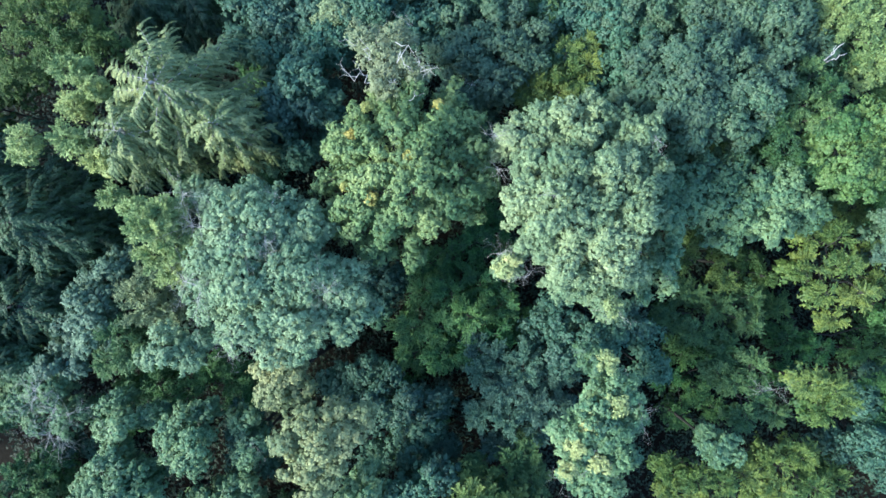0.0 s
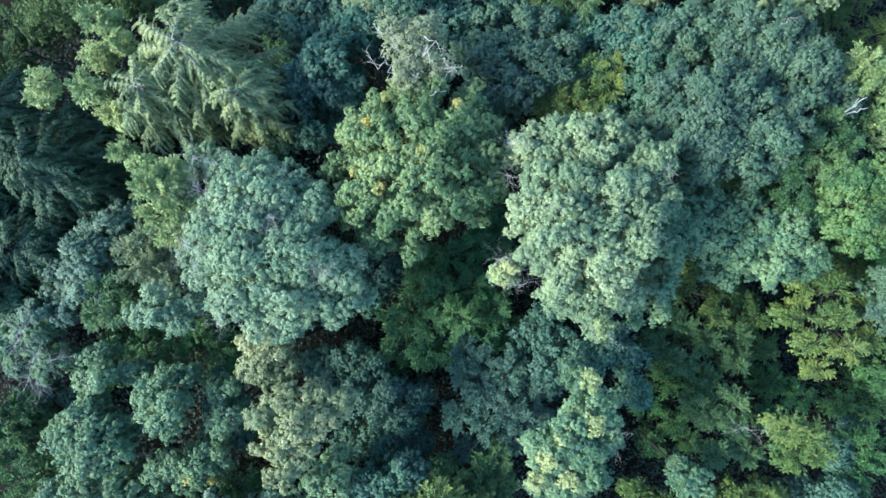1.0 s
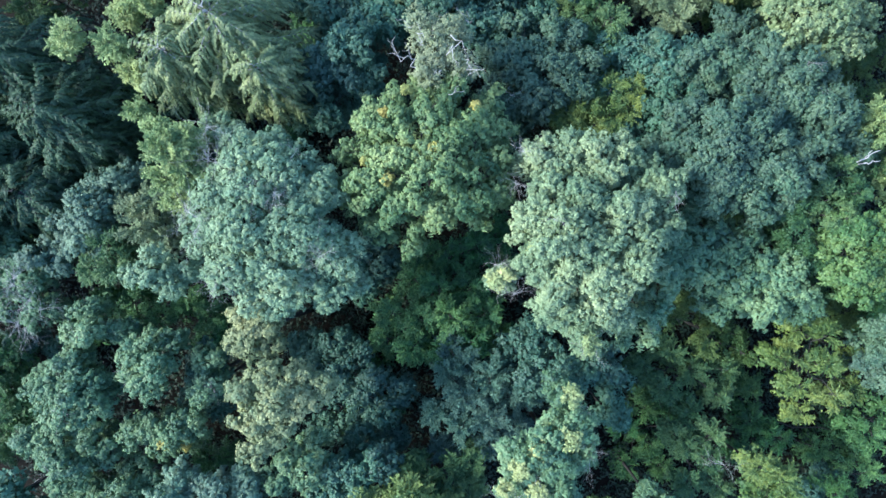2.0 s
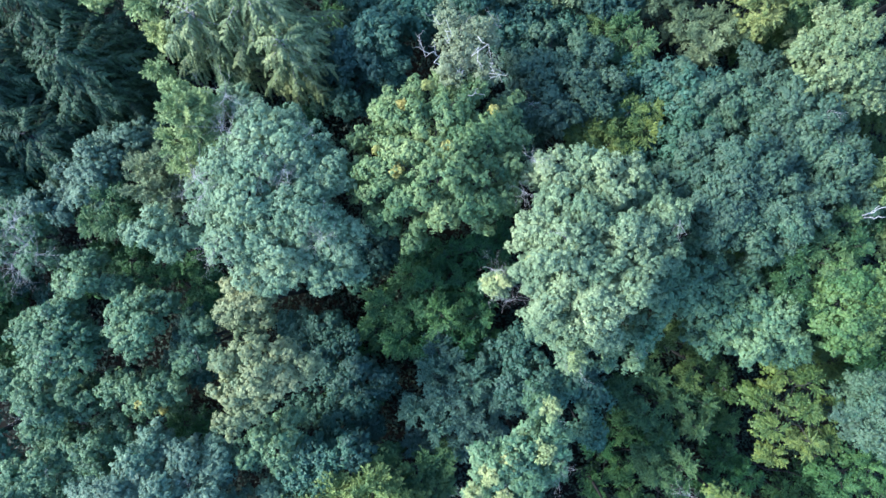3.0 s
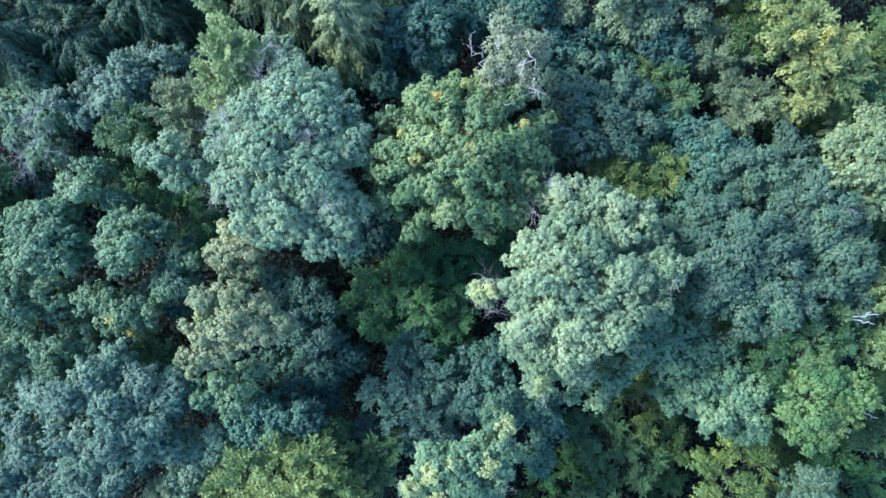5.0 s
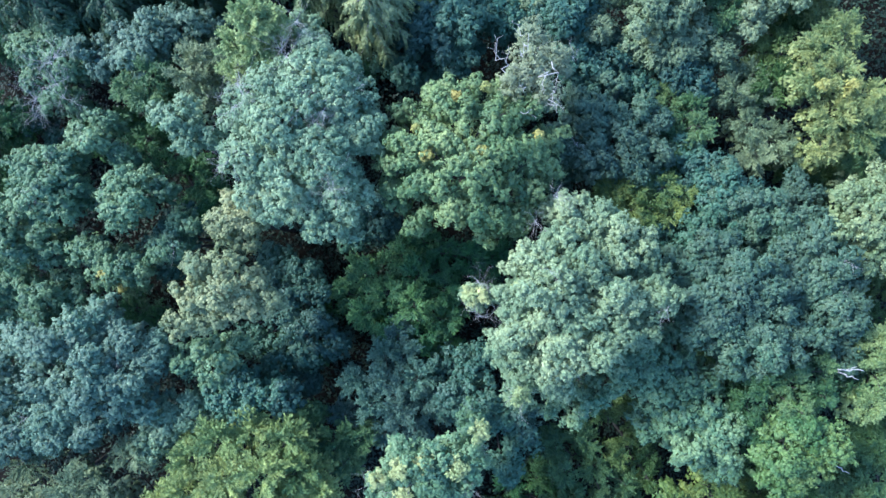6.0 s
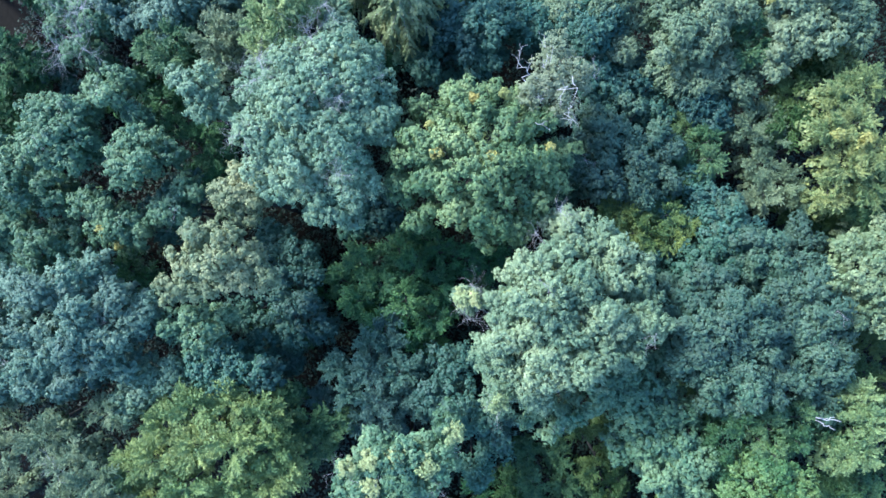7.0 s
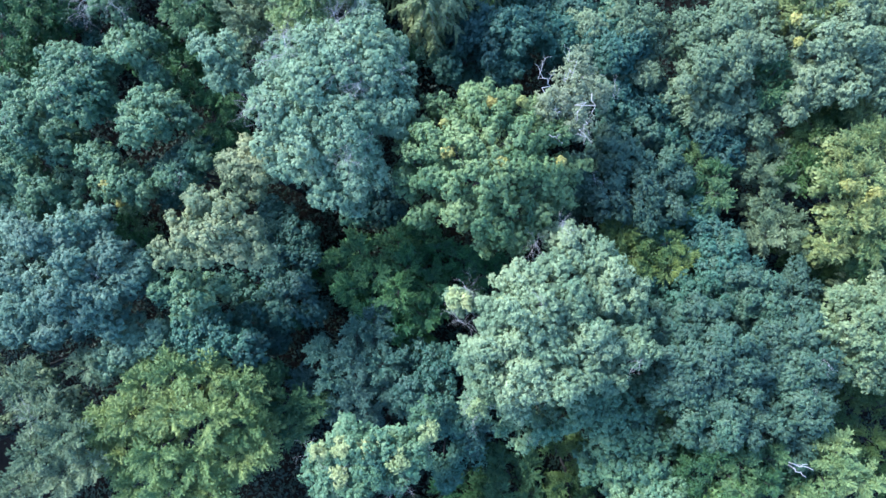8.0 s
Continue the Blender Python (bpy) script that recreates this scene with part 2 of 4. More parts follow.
def tufts(centre, radius, habit, rng, amount, low, outward=(0, 0, 0), others=None, spaced=0.0):
    """Leaves of one limb: a rounded mass of boughs, each bough a mass of tufts, each tuft a ball of leaves."""
    length, width, tuft, cover, stretch, spray, high = habit
    radius = 0.94 * radius
    loose = min(1.0, stretch)
    k = max(2, int((8 + 4 * loose) * amount + rng.uniform(0, 2)))
    i = np.arange(k) + 0.5
    z = 1 - (1 - low) * i / k
    a = i * 2.39996 + rng.uniform(0, 6.28)
    way = np.stack((np.cos(a) * np.sqrt(1 - z * z), np.sin(a) * np.sqrt(1 - z * z), z), axis=1)
    way = unit(way + rng.normal(size=(k, 3)) * 0.3)
    bough_r = radius * rng.uniform(0.2, 0.48, (k, 1)) * (1 + 0.15 * spaced) * (1.45 - 0.45 * amount) * (1 - 0.26 * min(1.5, stretch))
    bough = centre + way * radius * rng.uniform(0.40 + 0.3 * spaced, 0.70 + 0.08 * spaced, (k, 1)) * np.array([1, 1, high])
    turn = rng.uniform(0, 6.28)
    lean = np.array([math.cos(turn), math.sin(turn), 0])
    bough += (bough - centre) @ lean[:, None] * lean * rng.uniform(-0.3, 0.4)
    axis = unit(way * np.array([1, 1, 0.4]) + np.array(outward) + rng.normal(size=(k, 3)) * 0.3)
    n = np.maximum(6, ((2.7 + 0.7 * spaced) * (bough_r[:, 0] / tuft) ** 2 * (1 + stretch * 0.6)).astype(int))
    own = np.repeat(np.arange(k), n)
    # tufts spread evenly over the upper side of each bough
    place = np.arange(len(own)) - np.repeat(np.cumsum(n) - n, n) + rng.uniform(0.1, 0.9, len(own))
    rise = 1 - 1.25 * place / n[own]
    swing = place * 2.39996 + own * 1.7
    flat = np.sqrt(np.maximum(0, 1 - rise * rise))
    d = np.stack((np.cos(swing) * flat, np.sin(swing) * flat, rise), axis=1)
    d = unit(d + way[own] * 0.3 + rng.normal(size=d.shape) * 0.12)
    lengthwise = np.sum(d * axis[own], axis=1, keepdims=True)
    heart = bough[own] + bough_r[own] * (d * (rng.uniform(0.72, 1.16, (len(own), 1)) + 0.35 * (rng.random((len(own), 1)) < 0.1)) + axis[own] * lengthwise * stretch * 0.8)
    gap = np.linalg.norm(heart[:, None] - bough[None], axis=2) / bough_r[None, :, 0]
    gap[np.arange(len(own)), own] = 9
    keep = gap.min(axis=1) > 0.88
    if others is not None and len(others):
        keep &= (np.linalg.norm(heart[:, None] - others[None, :, :3], axis=2) / others[None, :, 3]).min(axis=1) > 0.72
    if keep.sum() < 4:
        keep[:] = True
    heart, d, own = heart[keep], d[keep], own[keep]
    count = len(heart)
    size = tuft * rng.uniform(0.6, 1.2, (count, 1))
    point = unit(d * np.array([1, 1, 0.7]) + axis[own] * 0.5 + rng.normal(size=(count, 3)) * 0.2)
    m = max(5, int(cover * LEAFINESS * 2 * math.pi * tuft * tuft * (1 + spray * 0.4) / (0.5 * length * width)))
    out = unit(rng.normal(size=(count, m, 3)) * 0.9 + d[:, None] * 0.8 + np.array([0, 0, 0.6]))
    reach = rng.uniform(-0.5, 1.2, (count, m, 1))
    spot = heart[:, None] + out * size[:, None] * np.abs(rng.normal(0.85, 0.28, (count, m, 1))) * (1 - spray * 0.28 * np.maximum(reach, 0))
    spot += point[:, None] * size[:, None] * spray * reach
    facing = out * 0.75 + d[:, None] * 0.4 + np.array([0, 0, 0.36]) + np.array(outward) * 0.12 + rng.normal(size=(count, m, 3)) * (0.34 - 0.14 * spaced)
    along = (rng.normal(size=(count, m, 3)) * 0.7 + point[:, None] * (0.5 + spray)).reshape(-1, 3)
    verts = leaf_blades(spot.reshape(-1, 3), facing.reshape(-1, 3), length, width, rng, along=along)
    # broad inner leaves that close the bough behind its tufts
    inner = heart - d * tuft * 1.15 + rng.normal(size=(count, 3)) * tuft * 0.3
    verts = np.concatenate((verts, leaf_blades(inner, d + rng.normal(size=(count, 3)) * 0.25, min(0.36, tuft * 2.3), min(0.32, tuft * 2.1), rng)))
    return verts, heart


# feathery kinds: branches for each metre of limb, shoot length, leaves on a shoot, lift of the shoots, sag of the branches
FEATHERY = {
    "gold_lime": (9, 0.58, 17, 0.35, 0.25), "lime": (9, 0.52, 16, 0.25, 0.3), "hazel": (8, 0.50, 15, 0.2, 0.3),
    "thicket": (8, 0.48, 15, 0.25, 0.3), "gold_willow": (14, 0.52, 16, 0.6, 0.1), "yellow_lime": (10, 0.58, 17, 0.3, 0.3),
    "willow": (11, 0.52, 16, 0.4, 0.1), "sallow": (12, 0.40, 14, 0.4, 0.1),
    "pale_lime": (14, 0.42, 14, 0.4, 0.15),
}


def sprays(kind, centre, radius, rng, outward):
    """Leaves of one limb of a feathery tree: branches that fan out, each with side shoots set with leaves in two rows."""
    rate, shoot_long, m, lift, sag = FEATHERY[kind]
    length, width = HABIT[kind][:2]
    k = max(6, int(rate * radius))
    i = np.arange(k) + 0.5
    z = 1 - 1.15 * i / k
    a = i * 2.39996 + rng.uniform(0, 6.28)
    way = np.stack((np.cos(a) * np.sqrt(1 - z * z), np.sin(a) * np.sqrt(1 - z * z), z * 0.8), axis=1)
    way = unit(way + np.array(outward) * 0.25 + rng.normal(size=(k, 3)) * 0.25)
    reach = radius * rng.uniform(0.6, 1.08, k)
    n = (4 + reach * 8.5).astype(int)
    own = np.repeat(np.arange(k), n)
    order = np.arange(len(own)) - np.repeat(np.cumsum(n) - n, n)
    g = (0.3 + 0.7 * (order + rng.uniform(0, 1, len(own))) / n[own])[:, None]
    long = reach[own][:, None]
    root = centre + way[own] * long * g - np.array([0, 0, 1.0]) * sag * long * g ** 2
    stem_way = unit(way[own] - np.array([0, 0, 2.0]) * sag * g)
    side = unit(np.cross(stem_way, np.array([0.05, 0, 1.0])))
    sign = np.where(order % 2 == 0, 1.0, -1.0)[:, None]
    d = unit(stem_way * rng.uniform(0.4, 1.1, g.shape) + side * sign * rng.uniform(0.2, 1.0, g.shape) + np.array([0, 0, 1.0]) * rng.uniform(lift - 0.35, lift + 0.5, g.shape))
    shoot = shoot_long * (1.2 - 0.45 * g) * rng.uniform(0.6, 1.3, g.shape)
    u = np.linspace(0.1, 1.0, m)[None, :, None]
    fall = rng.uniform(0.1, 0.4, g.shape)[:, None] * np.array([0, 0, -1.0])
    tangent = unit(d[:, None] + 2 * fall * u)
    over = unit(np.cross(tangent, np.array([0, 0, 1.0])) + 1e-6)
    flip = np.where(np.arange(m) % 2 == 0, 1.0, -1.0)[None, :, None]
    spot = root[:, None] + (d[:, None] * u + fall * u ** 2) * shoot[:, None] + over * flip * width * 0.5 * (1.2 - 0.8 * u)
    spot += rng.normal(size=spot.shape) * 0.02
    face = np.cross(over, tangent)
    face = np.where(face[..., 2:3] < 0, -face, face) + over * flip * 0.3 + rng.normal(size=spot.shape) * 0.4
    along = tangent + over * flip * 0.6 + rng.normal(size=spot.shape) * 0.2
    verts = leaf_blades(spot.reshape(-1, 3), face.reshape(-1, 3), length, width, rng, along=along.reshape(-1, 3))
    inner = np.repeat(root, 2, axis=0) - np.array([0, 0, 0.32]) + rng.normal(size=(2 * len(root), 3)) * 0.14
    verts = np.concatenate((verts, leaf_blades(inner, np.array([0, 0, 1.0]) + rng.normal(size=inner.shape) * 0.5, 0.19, 0.12, rng)))
    return verts, centre + way * reach[:, None] - np.array([0, 0, 1.0]) * (sag * reach)[:, None]


def broadleaf(kind, label, lobes, twigs=0):
    """A tree or bush: trunk, a limb for each bough, and the bough's leaves. lobes: place, height and radius of each bough."""
    rng = np.random.default_rng(len(FOREST) + 11)
    at = np.array(lobes)
    at[:, 2] += rng.normal(size=len(at)) * 0.3
    x, y = at[:, 0].mean(), at[:, 1].mean()
    top = at[:, 2].max()
    at[:, :2] -= (x, y)
    tree = tagged(new(KIND_NAME[kind]), label, "bush" if kind in ("hazel", "thicket") else "tree", "trees of the wood")
    tree.location = (x, y, 0)
    FOREST.append((x, y))
    girth = 0.012 * top + 0.02 * len(lobes) ** 0.5
    crook = rng.normal(size=2) * 0.3
    stem_top = np.array([crook[0], crook[1], top * 0.86])
    trunk = [(0, 0, -0.3, girth * 1.7), (0, 0, 0.25, girth * 1.25)]
    for s in (0.15, 0.35, 0.6, 0.8, 1.0):
        trunk.append((crook[0] * s + rng.normal() * 0.05, crook[1] * s + rng.normal() * 0.05, stem_top[2] * s, girth * (1.1 - 0.85 * s)))
    part("trunk", tubes_mesh("trunk", [trunk], 9), BARK, tree)
    for k, (lx, ly, lz, r) in enumerate(at):
        centre = np.array([lx, ly, lz])
        reach = math.hypot(lx, ly)
        start_z = max(top * 0.3, min(lz - 0.6 * reach - 0.8, stem_top[2] * 0.95))
        s = start_z / stem_top[2]
        start = (crook[0] * s, crook[1] * s, start_z)
        droop = np.array([0, 0, -0.45 if kind == "maple" else 0.0])
        radial = 2.2 if kind == "maple" else 1.4 if HABIT[kind][4] > 1.2 else 0.7
        side_way = unit(centre * np.array([1, 1, 0])) * radial + droop
        if kind in FEATHERY:
            verts, heart = sprays(kind, centre, r, rng, side_way)
        else:
            verts, heart = tufts(centre, r, HABIT[kind], rng, BOUGHS.get(kind, 0.8), -0.25, side_way, np.delete(at, k, 0), SPACED.get(kind, 0.2))
        stems = [bent(start, centre + np.array([0, 0, r * 0.3]), 0.03 + 0.02 * r + 0.006 * reach, 0.02, rng, 0.15, 5, -0.05)]
        for h in heart[rng.permutation(len(heart))[:7]]:
            stems.append(bent(centre - np.array([0, 0, r * 0.35]), h, 0.022, 0.007, rng, 0.2, 2))
        limb = part("limb", tubes_mesh("limb", stems, 4), BARK, tree)
        below, _ = tufts(centre - np.array([-0.1 * lx, -0.1 * ly, 1.45 * r]), r * 0.7, SHADE_HABIT, rng, 0.45, -0.9)
        part("foliage", leaf_mesh("foliage", np.concatenate((verts, below))), LEAF[kind], limb)
        if twigs and rng.random() < twigs:
            bare_twigs(limb, centre + unit(rng.normal(size=3) * np.array([1, 1, 0.2]) + np.array([0, 0, 0.9])) * r * 0.9, rng, 3)
    return tree


def bare_twigs(owner, spot, rng, count=4, long=0.75):
    """A spray of leafless grey twigs that stands out of the leaves."""
    bare = []
    for _ in range(count):
        d = unit(rng.normal(size=3) * np.array([1, 1, 0.3]) + np.array([0, 0, 0.35]))
        fork(np.array(spot) - d * 0.2, d, long * rng.uniform(0.7, 1.4), 0.0095, rng, 2, bare, 0.55)
    part("bare_twig", tubes_mesh("bare_twig", bare, 3), GREY_BARK, owner, "bare grey twigs")


def twigs_at(tree, x, y, z, seed, long=0.8):
    base = tree.location
    bare_twigs(tree, (x - base.x, y - base.y, z), np.random.default_rng(seed), 8, 1.15 * long)


def dead_branch(tree, a, b, radius, seed, forks=1, sway=0.45):
    """A bleached leafless branch from a to b, with side twigs."""
    rng = np.random.default_rng(seed)
    base = np.array(tree.location)
    main = bent(np.array(a) - base, np.array(b) - base, radius, radius * 0.35, rng, sway, 9)
    stems = [main]
    if not forks:
        stems = [main, main[:4]]
    way = np.array(b, float) - np.array(a, float)
    for q in main[3:-1:2][:forks + 1 if forks else 0]:
        fork(q[:3], way + rng.normal(size=3) * np.linalg.norm(way) * 0.8, 0.4 * np.linalg.norm(way), radius * 0.6, rng, forks - 1, stems, 0.6)
    part("dead_branch", tubes_mesh("dead_branch", stems, 5), PALE_BARK, tree, "bleached white dead branch")


def golden_spray(tree, x, y, z, r, seed):
    rng = np.random.default_rng(seed)
    base = tree.location
    verts, _ = tufts(np.array([x - base.x, y - base.y, z]), r, HABIT["gold"], rng, 0.5, 0.0)
    part("golden_spray", leaf_mesh("golden_spray", verts), LEAF["gold"], tree, "golden autumn leaves")


def pale_tip(tree, x, y, z, r, seed):
    rng = np.random.default_rng(seed)
    base = tree.location
    verts, _ = tufts(np.array([x - base.x, y - base.y, z]), r, HABIT["aspen"], rng, 0.5, 0.0)
    part("pale_tip", leaf_mesh("pale_tip", verts), LEAF["tip"], tree, "pale yellow-green young leaves")


def conifer(kind, label, x, y, top, r, tiers=9):
    """A fir or spruce: trunk and tiers of boughs, each bough with side twigs that hang down as tassels of needles."""
    rng = np.random.default_rng(len(FOREST) + 11)
    tree = tagged(new(kind + "_tree"), label, "tree", "trees of the wood")
    tree.location = (x, y, 0)
    FOREST.append((x, y))
    trunk = [(0, 0, -0.3, 0.38)] + [(rng.normal() * 0.03, rng.normal() * 0.03, top * s, 0.30 * (0.97 - s) + 0.01) for s in (0.02, 0.2, 0.4, 0.6, 0.8, 0.93)]
    part("trunk", tubes_mesh("trunk", [trunk], 9), BARK, tree)
    for k in range(tiers):
        f = (k + 0.3) / tiers
        z = top - 0.1 - f * top * 0.42
        span = r * min(1.0, 0.3 + 1.05 * f ** 0.7)
        boughs = 6 if k else 4
        turn = rng.uniform(0, 6.28)
        for b in range(boughs):
            a = turn + (b + rng.uniform(-0.35, 0.35)) * 2 * math.pi / boughs
            long = span * rng.uniform(0.65, 1.15)
            out = np.array([math.cos(a), math.sin(a), 0])
            side = np.array([-math.sin(a), math.cos(a), 0])
            s = np.linspace(0, 1, 7)
            sag = rng.uniform(0.15, 0.5)
            line = out * (s * long)[:, None] + np.array([0, 0, 1.0]) * (z + rng.normal() * 0.3 + 0.22 * long * s - sag * long * s ** 2)[:, None]
            line += side * (0.15 * long * rng.normal() * s ** 2)[:, None]
            stems = [[(*q, (0.011 * long + 0.014) * (1.1 - w)) for q, w in zip(line, s)]]
            spots, ways, ups = [], [], []
            for g in np.linspace(0.16, 1.0, int(3 + long * 2.2)):
                root = np.array([np.interp(g, s, line[:, i]) for i in range(3)])
                for sign in (-1, 1):
                    twig = (0.30 + 0.30 * long * (1 - 0.55 * g)) * rng.uniform(0.55, 1.3)
                    d = unit(out * rng.uniform(0.45, 1.1) + side * sign * rng.uniform(0.35, 1.0))
                    m = int((10 + twig * 30) * (1.0 if kind == "fir" else 0.6))
                    u = np.linspace(0.08, 1, m)[:, None]
                    fall = np.array([0, 0, -rng.uniform(0.7, 1.5)])
                    path = root + d * twig * u + fall * twig * u ** 2
                    tangent = unit(d + 2 * fall * u)
                    over = unit(np.cross(tangent, np.array([0, 0, 1.0])) + 1e-6)
                    flip = np.where(np.arange(m) % 2 == 0, 1.0, -1.0)[:, None]
                    spots.append(path + over * flip * 0.045 * (1.15 - u) + rng.normal(size=(m, 3)) * 0.015)
                    ways.append(tangent + over * flip * 0.6)
                    up = np.cross(over, tangent)
                    ups.append(unit(np.where(up[:, 2:3] < 0, -up, up)) + over * flip * 0.3)
                    if g < 0.95 and rng.random() < 0.35:
                        stems.append([(*root, 0.012), (*(root + d * twig * 0.45 + fall * twig * 0.2), 0.005)])
            spots, ways, ups = np.concatenate(spots), np.concatenate(ways), np.concatenate(ups)
            n = len(spots)
            bough = part("bough", tubes_mesh("bough", stems, 4), GREY_BARK if kind == "fir" else BARK, tree)
            v = leaf_blades(spots, ups + rng.normal(size=(n, 3)) * 0.2, 0.20 if kind == "fir" else 0.28, 0.10 if kind == "fir" else 0.14, rng, along=unit(ways) + rng.normal(size=(n, 3)) * 0.12)
            part("needles", leaf_mesh("needles", v), LEAF[kind], bough)
    return tree


# ---- ground ----
def ground_line():
    far = [40, 60, 100, 200, 500, 1200, 3000]
    return np.array([-d for d in reversed(far)] + list(range(-38, 39, 2)) + far, dtype=float)


line = ground_line()
gx, gy = np.meshgrid(line, line, indexing="ij")
gz = np.array([[0.5 * (noise.noise((a * 0.12, b * 0.12, 0)) + 0.4 * noise.noise((a * 0.5, b * 0.5, 3))) if max(abs(a), abs(b)) < 60 else 0.0 for b in line] for a in line])
n_line = len(line)
cell = np.arange((n_line - 1) * n_line).reshape(n_line - 1, n_line)[:, :-1].ravel()
quads = np.stack((cell, cell + n_line, cell + n_line + 1, cell + 1), axis=1)
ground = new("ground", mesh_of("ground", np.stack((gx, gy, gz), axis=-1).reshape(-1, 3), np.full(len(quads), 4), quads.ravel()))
ground.data.materials.append(SHADED_SOIL)
tagged(ground, "forest floor of soil and leaf litter, coloured near-black as canopy shade", "ground", kind="structure")

# ---- the trees ----
maple = broadleaf("maple", "tall broad maple, yellow-green with a few golden autumn sprays", [(-2.5, 3.8, 17.2, 1.19), (-1.8, 2.6, 16.7, 1.26), (-3.5, 2.7, 16.8, 1.32), (-4.1, 3.9, 16.9, 1.26), (-3.3, 5.3, 16.8, 1.38), (-2.1, 5.3, 16.8, 1.20), (-0.9, 4.0, 16.6, 1.33), (-3.7, 1.3, 16.1, 1.29), (-4.7, 2.0, 16.1, 1.26), (-5.6, 4.1, 16.1, 1.10), (-5.2, 5.4, 16.1, 1.16), (-3.3, 6.8, 16.1, 1.32), (-1.5, 6.5, 16.1, 1.16), (-0.3, 5.7, 16.0, 1.20), (0.3, 3.7, 16.0, 1.23), (0.1, 2.6, 15.9, 1.33), (-1.4, 1.4, 16.1, 1.10), (-6.4, 2.1, 15.2, 0.97), (-6.9, 3.6, 15.1, 0.94), (-6.5, 5.5, 15.2, 0.93), (-5.5, 6.8, 15.3, 1.03), (-3.9, 8.0, 15.1, 1.03), (-2.5, 8.3, 15.0, 0.97), (-0.3, 8.2, 14.4, 0.95), (0.7, 7.0, 14.7, 0.98), (1.0, 5.1, 15.3, 1.00), (1.4, 3.4, 15.1, 1.07), (0.9, 2.2, 15.2, 1.06), (-2.3, -0.3, 15.1, 0.91), (-3.9, 0.0, 15.2, 1.00), (-5.1, 0.5, 15.1, 0.97), (-6.7, 1.2, 14.5, 0.86)])
birch = broadleaf("birch", "dying pale birch with bare white branches above thin olive leaves", [(-3.9, 10.3, 15.6, 1.18), (-5.1, 11.6, 15.2, 0.90), (-3.0, 11.7, 15.3, 0.96), (-2.3, 9.8, 15.2, 0.97), (-3.9, 9.0, 15.2, 0.97)], 0.6)
west_ash = broadleaf("ash", "big pale blue-green ash with bare grey twigs, round crown", [(-11.5, 0.6, 16.0, 1.95), (-9.4, 0.3, 16.1, 1.85), (-13.4, -1.0, 15.6, 1.75), (-10.8, -1.6, 16.6, 2.11), (-8.6, -1.6, 16.2, 1.94), (-13.5, -3.2, 15.3, 1.67), (-11.3, -4.0, 15.7, 1.59), (-9.0, -4.2, 15.6, 1.88), (-6.8, -2.6, 15.3, 1.64), (-7.0, -4.6, 14.7, 1.54), (-9.9, -5.7, 14.8, 1.40), (-15.6, 2.7, 13.3, 1.52), (-13.1, 2.0, 14.9, 1.53), (-11.4, 2.6, 15.1, 1.00), (-9.7, 1.9, 15.5, 1.37), (-8.2, 1.0, 15.6, 1.31), (-5.8, -3.6, 14.4, 1.02), (-14.9, -2.5, 14.7, 1.11)], 0.35)
broadleaf("pale_lime", "light yellow-green tree with a narrow crown beside the ash", [(-16.4, 0.7, 16.6, 1.27), (-15.6, 0.0, 16.3, 1.29), (-16.9, -0.7, 16.2, 1.16), (-16.2, -1.6, 15.8, 1.17), (-17.9, 1.8, 16.3, 0.86), (-17.1, 1.0, 16.6, 1.12), (-16.1, 1.7, 16.4, 1.07)])
broadleaf("willow", "grey-green willow with fine drooping leaves on the slope", [(-19.5, -2.9, 11.6, 1.43), (-18.4, -4.5, 11.4, 1.43), (-19.8, -4.3, 11.6, 1.28), (-20.4, -3.2, 11.6, 1.07)])
broadleaf("poplar", "thin blue-grey poplar saplings along the dark gap", [(-22.8, -2.4, 10.2, 1.32), (-23.5, -4.3, 10.6, 1.31), (-24.6, -5.9, 10.4, 1.32), (-26.0, -7.9, 9.7, 1.27), (-22.8, -5.9, 10.4, 1.17), (-22.2, -1.5, 9.8, 1.11)])
broadleaf("lime", "small olive-green bush under the taller trees", [(-21.5, -5.9, 11.4, 1.50), (-20.7, -7.1, 11.4, 1.35), (-22.1, -7.6, 11.5, 1.28)])
east_ash = broadleaf("pale_ash", "tall pale ash with silvery leaves and grey dead twigs", [(3.7, 5.7, 15.0, 1.46), (5.4, 6.3, 15.2, 1.64), (7.3, 6.8, 15.1, 1.68), (9.2, 6.6, 14.8, 1.69), (10.4, 5.3, 15.1, 1.52), (4.6, 3.8, 16.2, 1.57), (6.4, 3.7, 16.6, 1.82), (8.4, 3.7, 16.4, 1.83), (3.9, 2.0, 16.1, 1.29), (5.5, 1.7, 16.8, 1.82), (7.6, 1.5, 17.0, 1.90), (9.6, 2.0, 16.3, 1.72), (4.7, 0.1, 16.1, 1.25), (6.4, -0.3, 16.5, 1.83), (8.5, -0.3, 16.3, 1.78), (6.5, -1.9, 15.6, 1.35), (8.2, -2.3, 15.2, 1.4), (9.1, -3.6, 14.2, 0.95), (10.0, -1.3, 15.3, 1.19), (3.3, -1.1, 15.2, 0.81), (10.9, 3.5, 15.4, 1.38)], 0.3)
broadleaf("aspen", "lower blue-green aspen under the tall silvery ash", [(14.7, 5.5, 11.0, 1.51), (16.3, 4.4, 11.1, 1.51), (13.5, 3.5, 12.2, 1.47), (15.2, 2.4, 12.3, 1.47), (12.7, 1.3, 12.7, 1.39), (13.0, -0.4, 12.3, 1.33), (12.4, -2.2, 11.4, 1.36)], 0.22)
